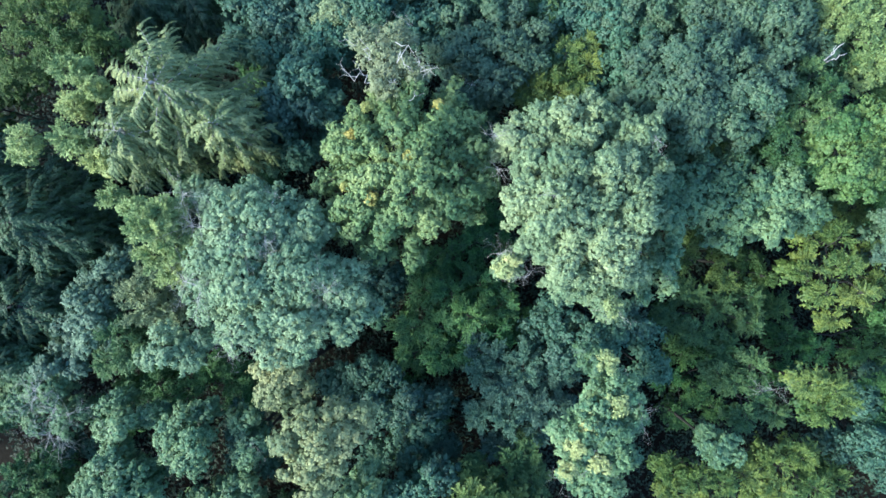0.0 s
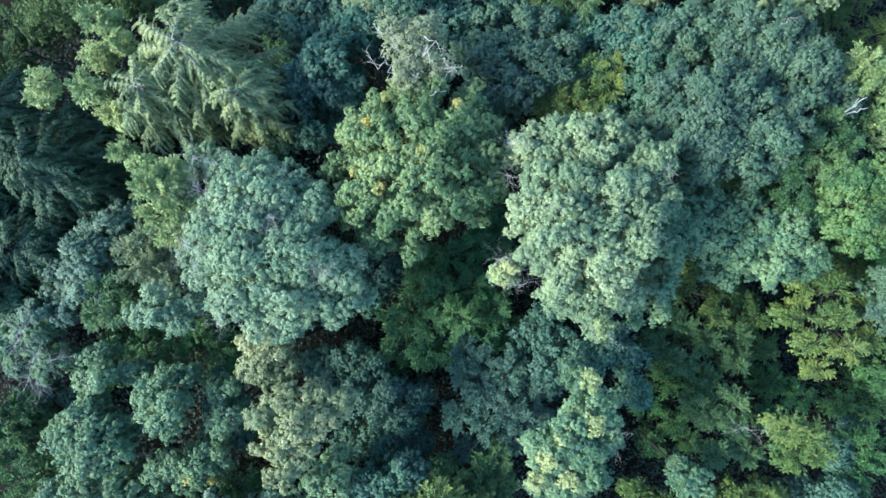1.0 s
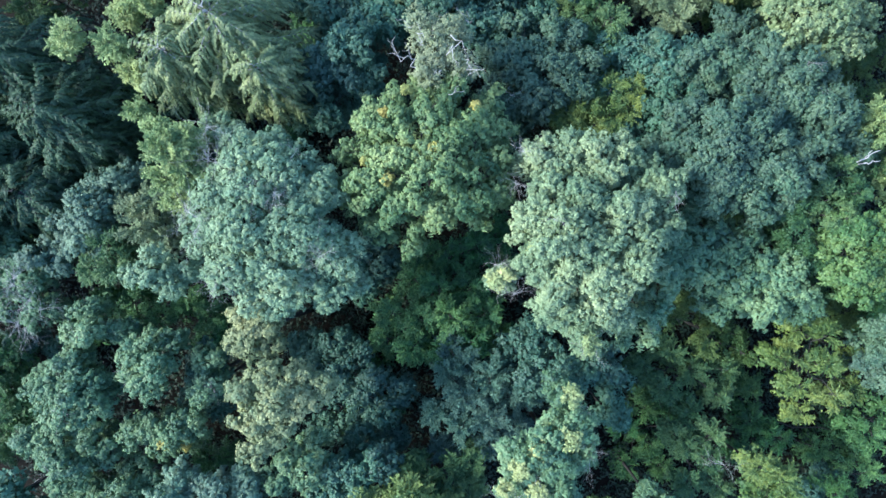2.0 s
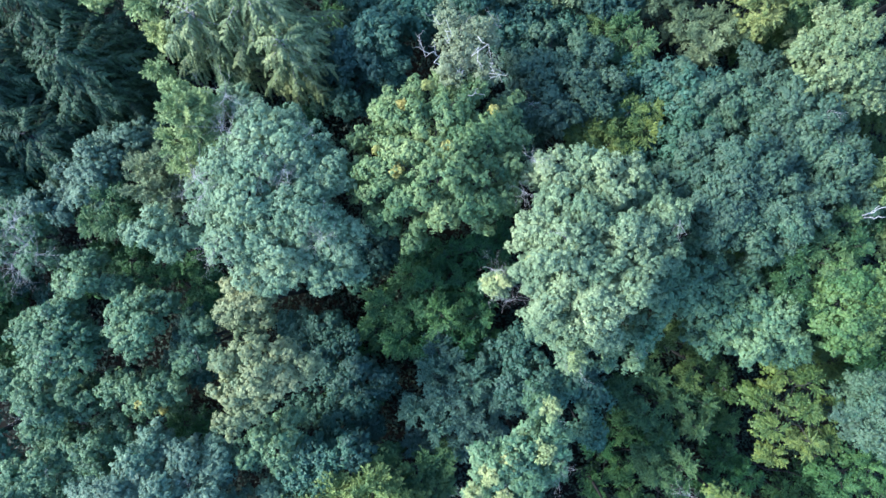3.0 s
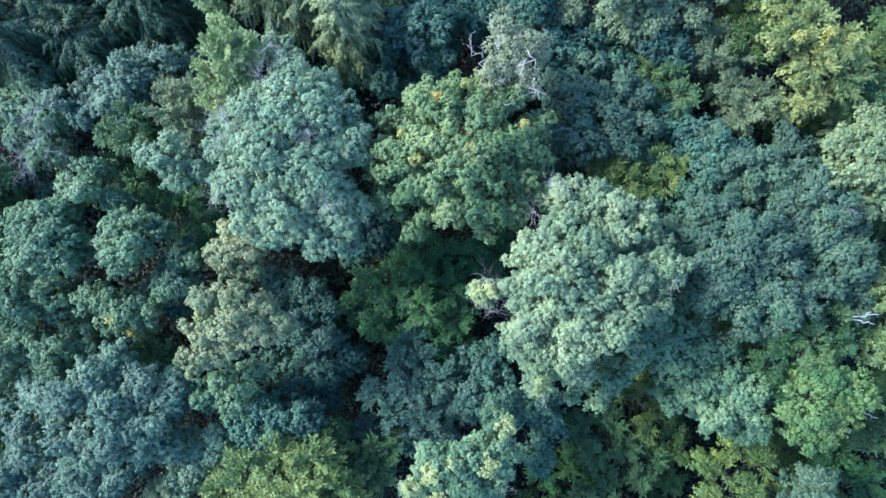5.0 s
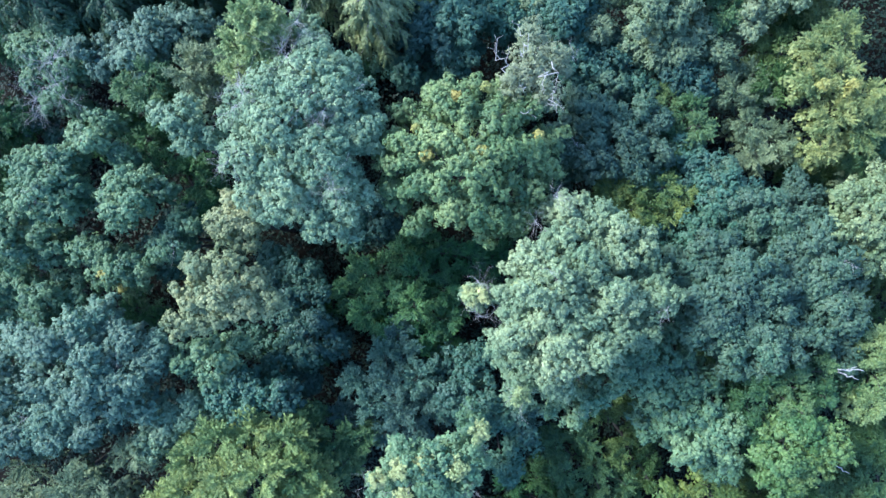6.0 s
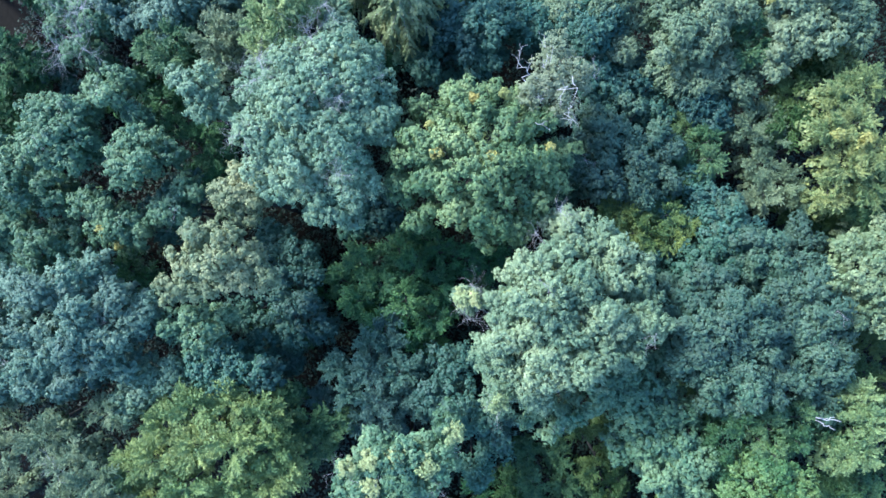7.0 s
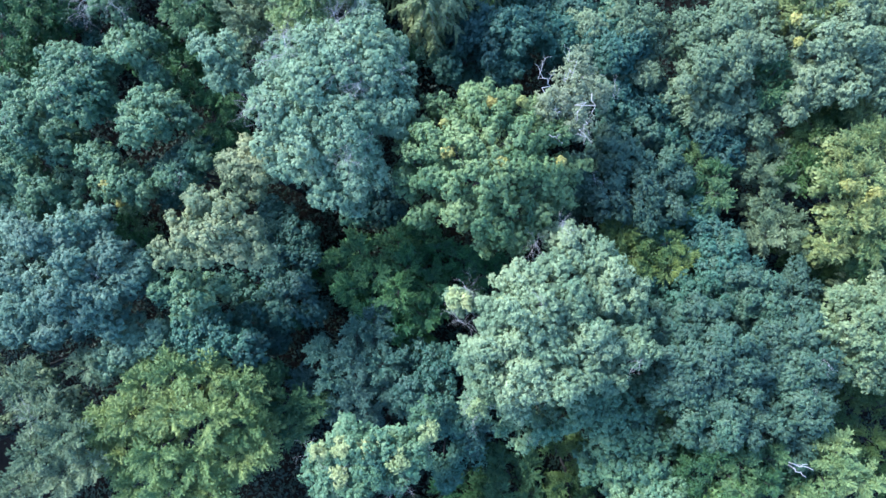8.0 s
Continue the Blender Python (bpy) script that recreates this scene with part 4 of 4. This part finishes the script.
broadleaf("lime", "green tree with loose tufted boughs", [(3.9, 16.8, 10.2, 1.35), (5.1, 17.3, 10.4, 1.27), (5.6, 15.2, 10.4, 1.35), (6.1, 16.4, 10.6, 1.19), (7.3, 15.2, 10.1, 1.36)])
broadleaf("willow", "grey-green tree with long feathery upright boughs", [(6.2, 20.0, 9.7, 1.37), (7.6, 20.8, 10.0, 1.43), (8.5, 19.3, 10.1, 1.36), (10.4, 19.6, 9.9, 1.44), (11.7, 20.3, 9.6, 1.22), (10.3, 18.0, 9.7, 1.22), (6.3, 21.7, 9.6, 1.18)])
broadleaf("elm", "layered grey-green elm with spreading boughs", [(9.8, 15.1, 10.9, 1.33), (9.9, 13.8, 10.7, 1.33), (11.6, 14.6, 11.4, 1.38), (12.9, 15.4, 11.5, 1.38), (13.4, 14.0, 11.2, 1.39), (14.7, 16.0, 10.9, 1.33), (13.7, 18.0, 10.6, 1.19)], 0.06)
broadleaf("elm", "blue-green elm on the slope above a dark gap", [(15.8, 14.8, 12.5, 1.35), (16.0, 15.9, 12.4, 1.21), (16.7, 13.6, 12.3, 1.21), (17.4, 15.5, 12.5, 1.06)], 0.06)
broadleaf("grey_elm", "grey-green tree with fine pale leaf clumps", [(-3.5, 19.8, 12.1, 1.43), (-3.1, 21.6, 12.2, 1.50), (-2.6, 23.7, 11.6, 1.45), (-1.6, 19.4, 12.3, 1.42), (-1.0, 21.0, 12.5, 1.35), (-0.9, 22.8, 12.0, 1.29), (-0.9, 18.1, 11.7, 1.30), (0.0, 19.5, 12.0, 1.22)])
broadleaf("grey_elm", "dull green tree in half shade", [(1.8, 20.3, 10.7, 1.41), (1.7, 22.5, 10.0, 1.36), (1.4, 19.1, 10.3, 1.27), (3.4, 20.9, 10.2, 1.28), (0.8, 18.3, 10.0, 1.21)])
broadleaf("lime", "small bright green crown against dark shade", [(1.0, 23.1, 11.5, 1.09), (2.3, 23.1, 11.6, 1.09), (2.1, 22.2, 11.5, 1.02)])
dry_elm = broadleaf("grey_elm", "grey-olive elm with dry orange tips", [(1.4, 25.8, 12.3, 1.57), (1.7, 27.4, 12.6, 1.56), (2.4, 29.7, 11.8, 1.59), (3.1, 24.7, 11.9, 1.44), (3.7, 26.2, 12.2, 1.57), (4.4, 28.3, 11.8, 1.59), (-0.4, 26.4, 11.9, 1.30), (-0.1, 28.2, 11.9, 1.44), (3.5, 23.6, 11.3, 1.17), (0.8, 30.0, 11.5, 1.45)])
golden_tree = broadleaf("yellow_lime", "golden-green tree with a bright feathery crown", [(6.5, 27.0, 11.6, 1.45), (8.2, 26.0, 12.6, 1.62), (7.8, 23.9, 13.1, 1.47), (9.4, 23.7, 13.6, 1.58), (8.9, 22.3, 13.3, 1.32), (11.3, 23.6, 13.3, 1.60), (11.1, 21.9, 13.1, 1.53), (13.2, 22.8, 12.4, 1.63), (12.3, 20.6, 12.2, 1.35)])
broadleaf("young_lime", "light green tree with a full rounded crown", [(16.1, 19.3, 12.1, 1.50), (16.3, 21.0, 11.9, 1.58), (17.0, 18.2, 12.3, 1.42), (17.9, 19.1, 12.7, 1.62), (17.7, 20.7, 12.3, 1.57), (19.5, 18.1, 12.2, 1.43), (20.3, 19.4, 12.0, 1.51), (19.0, 17.3, 12.0, 1.22)])
broadleaf("thicket", "shaded green bushes in a dark gap", [(6.3, 23.6, 9.9, 1.77), (6.5, 25.8, 9.2, 1.79), (7.5, 22.0, 10.6, 1.65), (8.3, 23.1, 10.9, 1.56), (5.9, 27.4, 8.1, 1.66), (16.3, 23.1, 3.6, 1.57), (19.5, 21.7, 3.6, 1.57)])
broadleaf("thicket", "leafy green bushes below pale tree crowns", [(22.7, 17.3, 6.4, 1.72), (23.8, 18.7, 6.9, 1.71), (25.2, 20.2, 6.8, 1.71), (25.2, 16.6, 7.3, 1.77), (27.1, 18.2, 7.3, 1.77), (30.7, 18.3, 5.7, 1.83), (28.4, 15.0, 6.3, 1.56)])
broadleaf("grey_elm", "grey-green elm at the top of the hollow", [(-6.9, 15.4, 10.3, 1.43), (-6.2, 17.1, 10.4, 1.49), (-4.5, 18.0, 10.1, 1.43), (-5.0, 15.5, 10.5, 1.34), (-3.3, 16.4, 10.0, 1.28), (-7.5, 14.6, 9.9, 1.29)])
broadleaf("alder", "dark blue-green alder behind the maple", [(-9.7, 8.3, 12.0, 1.29), (-9.5, 9.9, 12.0, 1.36), (-11.1, 8.8, 11.8, 1.30), (-9.5, 11.6, 11.4, 1.31), (-8.2, 8.7, 11.7, 1.23), (-10.1, 6.0, 11.1, 1.18), (-8.3, 12.7, 10.7, 1.26), (-11.1, 7.5, 11.5, 1.24)], 0.05)
broadleaf("alder", "blue-green alder beside the dying birch", [(-1.6, 15.3, 9.1, 1.47), (-0.0, 15.6, 9.2, 1.39), (-2.8, 15.7, 8.5, 1.33), (1.5, 16.2, 8.7, 1.32), (-0.2, 13.0, 9.5, 1.30), (0.5, 11.4, 8.8, 1.32), (1.5, 10.2, 8.1, 1.34)], 0.05)
broadleaf("alder", "dark teal tree at the far side of the hollow", [(2.5, 18.1, 10.0, 1.28), (4.2, 18.8, 10.0, 1.20), (-0.6, 18.0, 8.3, 1.25), (7.4, 12.5, 9.2, 1.31), (10.0, 13.7, 8.2, 1.34)], 0.05)
# two added spruces whose dark needles stand in for the gap's deep shade
conifer("spruce", "low dark spruce added to blacken the gap behind the firs", -21.9, 17.1, 8.0, 3.4)
conifer("spruce", "small dark spruce added to blacken the same gap", -18.9, 17.4, 7.0, 2.8)
conifer("spruce", "dark spruce at the shaded edge of the wood", -32.28, -1.48, 12.0, 4.20)
conifer("spruce", "dark spruce with long shaggy boughs", -31.05, 3.96, 13.0, 4.09)
conifer("spruce", "low dark spruce in deep shade", -27.61, -2.33, 10.0, 3.07)
broadleaf("hazel", "dark bushes under the spruces", [(-32.6, -7.5, 3.1, 2.17), (-34.4, -8.4, 3.1, 2.08), (-30.5, 4.4, 3.5, 1.98), (-35.2, 3.5, 3.1, 2.00), (-27.2, 5.7, 3.1, 1.74), (-28.3, -1.7, 5.0, 1.67)])
broadleaf("hazel", "dark bushes below the firs", [(-15.8, 7.6, 4.4, 1.94), (-15.3, 4.8, 3.1, 1.82), (-14.5, 2.2, 3.1, 1.74), (-24.1, 5.7, 3.1, 2.00), (-20.4, 5.6, 3.6, 1.89), (-15.3, 11.9, 4.4, 1.86)])
broadleaf("gold_lime", "pale golden tree with grey twigs", [(14.3, 25.9, 11.6, 1.66), (13.7, 24.8, 11.2, 1.46), (16.2, 24.9, 11.1, 1.46), (14.3, 27.7, 11.2, 1.68)])
broadleaf("lime", "soft green tree with light upper boughs", [(15.8, 23.6, 10.5, 1.56), (17.7, 23.6, 10.4, 1.56), (15.5, 22.4, 10.3, 1.34)])
broadleaf("aspen", "pale green aspen over shaded bushes", [(-20.2, -24.7, 9.5, 1.52), (-19.3, -27.1, 9.0, 1.54), (-20.9, -26.2, 9.5, 1.60), (-21.3, -23.1, 8.9, 1.31)], 0.22)
broadleaf("hazel", "dark bush at the edge of a gap", [(-19.3, -31.5, 5.2, 1.93), (-16.4, -32.2, 5.2, 1.77), (-18.4, -33.4, 5.5, 1.92)])
broadleaf("poplar", "silvery poplar with narrow leaf tufts", [(-16.0, -26.2, 10.7, 1.63), (-14.2, -27.8, 11.5, 1.67), (-12.1, -29.6, 10.9, 1.54), (-14.2, -29.9, 11.3, 1.68)], 0.2)
broadleaf("lime", "green leafy tree with light boughs", [(29.6, 9.9, 9.4, 1.60), (31.1, 8.2, 9.4, 1.60), (29.7, 11.9, 8.7, 1.63), (31.0, 6.7, 8.8, 1.47)])
broadleaf("hazel", "dark bush beside the pale ash", [(-35.5, -11.1, 5.3, 1.92), (-33.8, -13.1, 5.3, 1.66), (-35.3, -12.8, 5.6, 1.90)])
broadleaf("willow", "grey-green willow with soft leaves at a gap", [(-10.1, -30.7, 10.1, 1.66), (-7.5, -32.1, 10.5, 1.71), (-5.7, -34.5, 10.1, 1.73), (-9.3, -33.2, 10.5, 1.71)])
broadleaf("thicket", "shaded green bush between pale crowns", [(15.0, 22.3, 7.6, 1.60), (16.9, 24.4, 6.9, 1.70), (13.5, 21.0, 6.9, 1.46)])
broadleaf("lime", "light green tree with feathery boughs", [(30.1, 11.4, 9.6, 1.68), (30.7, 13.2, 9.2, 1.69), (30.1, 9.9, 9.2, 1.54)])
broadleaf("elm", "grey-green elm beside the bright lime", [(28.8, 1.1, 10.3, 1.48), (30.0, -0.6, 10.5, 1.48), (28.6, -0.5, 10.4, 1.26)], 0.06)
broadleaf("hazel", "dark bush at the wood's edge", [(33.5, -3.7, 6.4, 1.79), (32.1, -5.7, 6.1, 1.72), (35.3, -5.2, 6.3, 1.80)])
broadleaf("thicket", "green bush beyond the firs", [(-32.1, 9.6, 9.6, 1.73), (-30.6, 10.5, 9.2, 1.75), (-32.1, 8.0, 9.3, 1.52)])
broadleaf("hazel", "dark blue-green bush in a deep gap", [(32.3, 4.6, 5.1, 1.85), (34.3, 4.0, 5.5, 1.92), (35.8, 1.8, 4.8, 1.86), (32.1, 2.8, 5.2, 1.51)])
conifer("spruce", "dark shaggy spruce beyond the gap", -32.18, -3.90, 12.0, 3.89)
conifer("spruce", "tall dark spruce at the edge of the wood", -32.12, -7.09, 13.0, 3.79)
broadleaf("alder", "dark alder in a deep gap", [(-33.5, -20.9, 2.5, 1.52), (-31.8, -18.2, 3.8, 1.48), (-29.9, -15.9, 3.7, 1.31), (-27.6, -15.7, 2.8, 1.15)], 0.05)
broadleaf("hazel", "dark bush at the shaded edge", [(-29.1, -21.3, 6.4, 1.78), (-29.4, -24.1, 5.9, 1.89), (-31.5, -19.8, 5.9, 1.81)])
broadleaf("hazel", "dark green bush below bright limes", [(31.8, -10.5, 6.6, 1.86), (33.2, -8.4, 6.0, 1.80), (31.3, -12.3, 6.1, 1.72)])
broadleaf("hazel", "dark leafy bush in the shade", [(-21.6, -30.8, 6.6, 1.87), (-19.7, -31.1, 6.0, 1.81), (-23.8, -30.7, 6.1, 1.81)])
broadleaf("yellow_lime", "small yellow-green tree with orange-tipped upper boughs", [(-1.3, 25.8, 12.9, 0.88), (-0.8, 26.6, 13.1, 0.98), (-0.2, 26.1, 12.8, 0.70), (-0.8, 27.6, 13.0, 0.98), (-2.6, 26.2, 12.8, 1.05), (-2.0, 27.3, 13.0, 1.19)])
broadleaf("alder", "low dark alder bush in the gap beside the maple", [(-6.0, -2.1, 5.8, 1.40), (-4.6, -2.9, 5.8, 1.31), (-6.6, -3.9, 5.9, 1.23), (-5.6, -4.7, 5.8, 1.23)], 0.05)
golden_spray(maple, -4.66, 7.36, 16.90, 0.26, 40)
golden_spray(maple, -4.42, 2.44, 17.10, 0.31, 41)
golden_spray(maple, -0.83, 7.57, 16.60, 0.19, 42)
golden_spray(maple, -5.89, 3.10, 16.60, 0.19, 43)
golden_spray(maple, -5.57, 5.95, 16.60, 0.17, 44)
golden_spray(maple, -2.40, 4.65, 17.60, 0.17, 45)
golden_spray(dry_elm, -0.95, 24.48, 13.90, 0.20, 50)
golden_spray(dry_elm, 0.30, 24.27, 13.40, 0.17, 51)
dead_branch(birch, (-4.49, 8.65, 17.00), (-6.01, 9.27, 17.40), 0.024, 60, 2)
dead_branch(birch, (-4.58, 10.54, 17.00), (-6.16, 10.81, 17.40), 0.014, 61, 1)
dead_branch(birch, (-4.37, 9.87, 17.20), (-4.86, 10.35, 17.60), 0.019, 62, 1)
dead_branch(birch, (-3.05, 10.64, 17.60), (-2.54, 9.18, 18.00), 0.024, 63, 2)
dead_branch(birch, (-1.95, 9.76, 17.00), (-0.93, 8.92, 17.40), 0.019, 64, 2)
dead_branch(birch, (-2.39, 7.74, 16.80), (-1.54, 7.98, 17.20), 0.019, 65, 1)
dead_branch(birch, (-3.09, 8.80, 17.20), (-3.41, 8.40, 17.60), 0.014, 66, 1)
dead_branch(broken_lime, (22.08, 10.84, 13.20), (23.15, 11.84, 13.40), 0.050, 80, 0, 0.12)
dead_branch(broken_lime, (22.33, 10.80, 13.00), (23.44, 11.30, 13.20), 0.045, 81, 0, 0.12)
dead_branch(broken_lime, (22.48, 11.17, 13.20), (22.68, 11.71, 13.40), 0.035, 82, 0, 0.12)
dead_branch(bright_lime, (26.35, 6.63, 12.50), (27.42, 6.92, 12.70), 0.045, 90, 0, 0.12)
dead_branch(bright_lime, (26.43, 6.85, 12.50), (26.90, 7.48, 12.70), 0.040, 91, 0, 0.12)
twigs_at(west_ash, -11.53, 0.00, 17.60, 100, 0.8)
twigs_at(west_ash, -9.98, 0.00, 17.70, 101, 0.8)
twigs_at(west_ash, -14.56, 0.95, 16.20, 102, 0.9)
twigs_at(west_ash, -7.38, -1.85, 16.90, 103, 0.9)
twigs_at(west_ash, -12.91, -5.62, 15.60, 104, 0.8)
twigs_at(west_ash, -15.32, -1.93, 15.60, 105, 1.0)
twigs_at(east_ash, 2.26, 5.88, 16.50, 106, 0.8)
twigs_at(east_ash, 2.52, 4.09, 16.00, 107, 0.7)
twigs_at(east_ash, 2.61, -0.63, 16.10, 108, 0.8)
twigs_at(east_ash, 3.24, -1.41, 16.10, 109, 0.9)
twigs_at(east_ash, 4.02, -1.88, 16.10, 110, 0.9)
twigs_at(east_ash, 9.44, -0.46, 16.80, 111, 0.6)
twigs_at(east_ash, 8.65, -3.44, 16.10, 112, 0.7)
twigs_at(pale_aspen, 10.90, -9.98, 14.60, 113, 0.8)
twigs_at(pale_aspen, 8.21, -12.64, 15.00, 114, 0.8)
twigs_at(loose_ash, -24.82, -11.82, 13.00, 115, 1.0)
twigs_at(loose_ash, -24.29, -10.14, 13.40, 116, 0.9)
twigs_at(loose_ash, -25.36, -8.89, 13.60, 117, 0.8)
golden_spray(bough_ash, -14.85, -17.61, 11.00, 0.30, 150)
golden_spray(bough_ash, -13.69, -17.59, 10.20, 0.35, 151)
golden_spray(golden_tree, 10.32, 22.88, 14.20, 0.45, 152)
golden_spray(golden_tree, 9.22, 22.10, 13.80, 0.30, 153)
twigs_at(open_lime, 20.53, -9.45, 10.20, 160, 0.9)
twigs_at(hazy_willow, -4.23, -27.83, 13.60, 162, 0.9)

twigs_at(west_ash, -13.7, 0.9, 17.2, 171, 1.0)
twigs_at(west_ash, -14.6, 2.6, 17.2, 172, 1.0)
twigs_at(west_ash, -14.5, -2.1, 17.2, 173, 1.0)
twigs_at(west_ash, -13.8, -3.1, 17.2, 174, 1.0)
twigs_at(west_ash, -7.8, -1.8, 17.2, 175, 1.0)
twigs_at(west_ash, -6.8, -2.6, 17.2, 176, 1.0)
twigs_at(west_ash, -12.0, -5.2, 17.2, 177, 1.0)
twigs_at(west_ash, -11.1, 0.0, 17.2, 178, 1.0)
twigs_at(loose_ash, -24.0, -10.7, 12.5, 179, 1.1)
twigs_at(loose_ash, -24.6, -12.2, 12.5, 180, 1.1)
twigs_at(loose_ash, -26.1, -9.7, 12.5, 181, 1.1)
pale_tip(pale_aspen, 7.7, -10.5, 15.2, 0.55, 182)
pale_tip(pale_aspen, 8.8, -6.8, 15.2, 0.55, 183)
pale_tip(pale_aspen, 6.4, -12.9, 15.2, 0.55, 184)
pale_tip(pale_aspen, 9.4, -9.2, 15.2, 0.55, 185)
pale_tip(pale_aspen, 7.0, -11.6, 15.2, 0.55, 186)
pale_tip(pale_aspen, 8.3, -12.6, 15.2, 0.55, 187)
pale_tip(east_ash, 3.2, -1.1, 16.6, 0.45, 188)
pale_tip(east_ash, 2.7, -1.5, 16.6, 0.45, 189)
pale_tip(east_ash, 8.6, -3.5, 16.6, 0.45, 190)
pale_tip(east_ash, 4.6, 0.9, 16.6, 0.45, 191)
pale_tip(east_ash, 5.6, 4.0, 16.6, 0.45, 192)

# ---- low growth on the forest floor, added to keep the gaps dark ----
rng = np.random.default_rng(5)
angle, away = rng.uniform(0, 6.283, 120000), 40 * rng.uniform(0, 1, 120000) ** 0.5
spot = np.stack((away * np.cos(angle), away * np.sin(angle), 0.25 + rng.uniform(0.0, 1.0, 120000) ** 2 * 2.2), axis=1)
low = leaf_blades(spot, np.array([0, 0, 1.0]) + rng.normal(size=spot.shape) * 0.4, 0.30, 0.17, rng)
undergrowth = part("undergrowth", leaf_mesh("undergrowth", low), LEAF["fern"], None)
tagged(undergrowth, "bramble and fern added over the floor, coloured dark as gap shade", "undergrowth", kind="stuff")

# ---- the wood goes on beyond ----
rng = np.random.default_rng(8)
near = np.array(FOREST)
leaves, stems = [], []
for i in range(-13, 14):
    for j in range(-13, 14):
        x, y = i * 5.6 + rng.uniform(-1.6, 1.6), j * 5.6 + rng.uniform(-1.6, 1.6)
        away = math.hypot(x, y)
        if away > 50 or away < 36 or np.min(np.hypot(near[:, 0] - x, near[:, 1] - y)) < 4.6:
            continue
        top = rng.uniform(10, 16)
        stems.append([(x, y, -0.3, 0.3), (x, y, top * 0.5, 0.2), (x, y, top * 0.9, 0.05)])
        for _ in range(5):
            c = np.array([x + rng.normal() * 1.6, y + rng.normal() * 1.6, top - rng.uniform(1.2, 4.5)])
            habit = (0.34, 0.24, 0.36, 0.8, 0.4, 0.3, 0.9) if away < 41 else (0.65, 0.55, 0.62, 0.8, 0.3, 0.2, 0.9)
            v, _ = tufts(c, rng.uniform(1.2, 1.9), habit, rng, 0.6, -0.3)
            leaves.append(v)
beyond = part("far_wood", leaf_mesh("far_wood", np.concatenate(leaves)), LEAF["alder"], None)
tagged(beyond, "blue-green crowns of the surrounding wood", "wood", kind="stuff")
stand = part("far_trunks", tubes_mesh("far_trunks", stems, 6), BARK, None)
tagged(stand, "dark trunks of the surrounding wood", "trunks", kind="stuff")
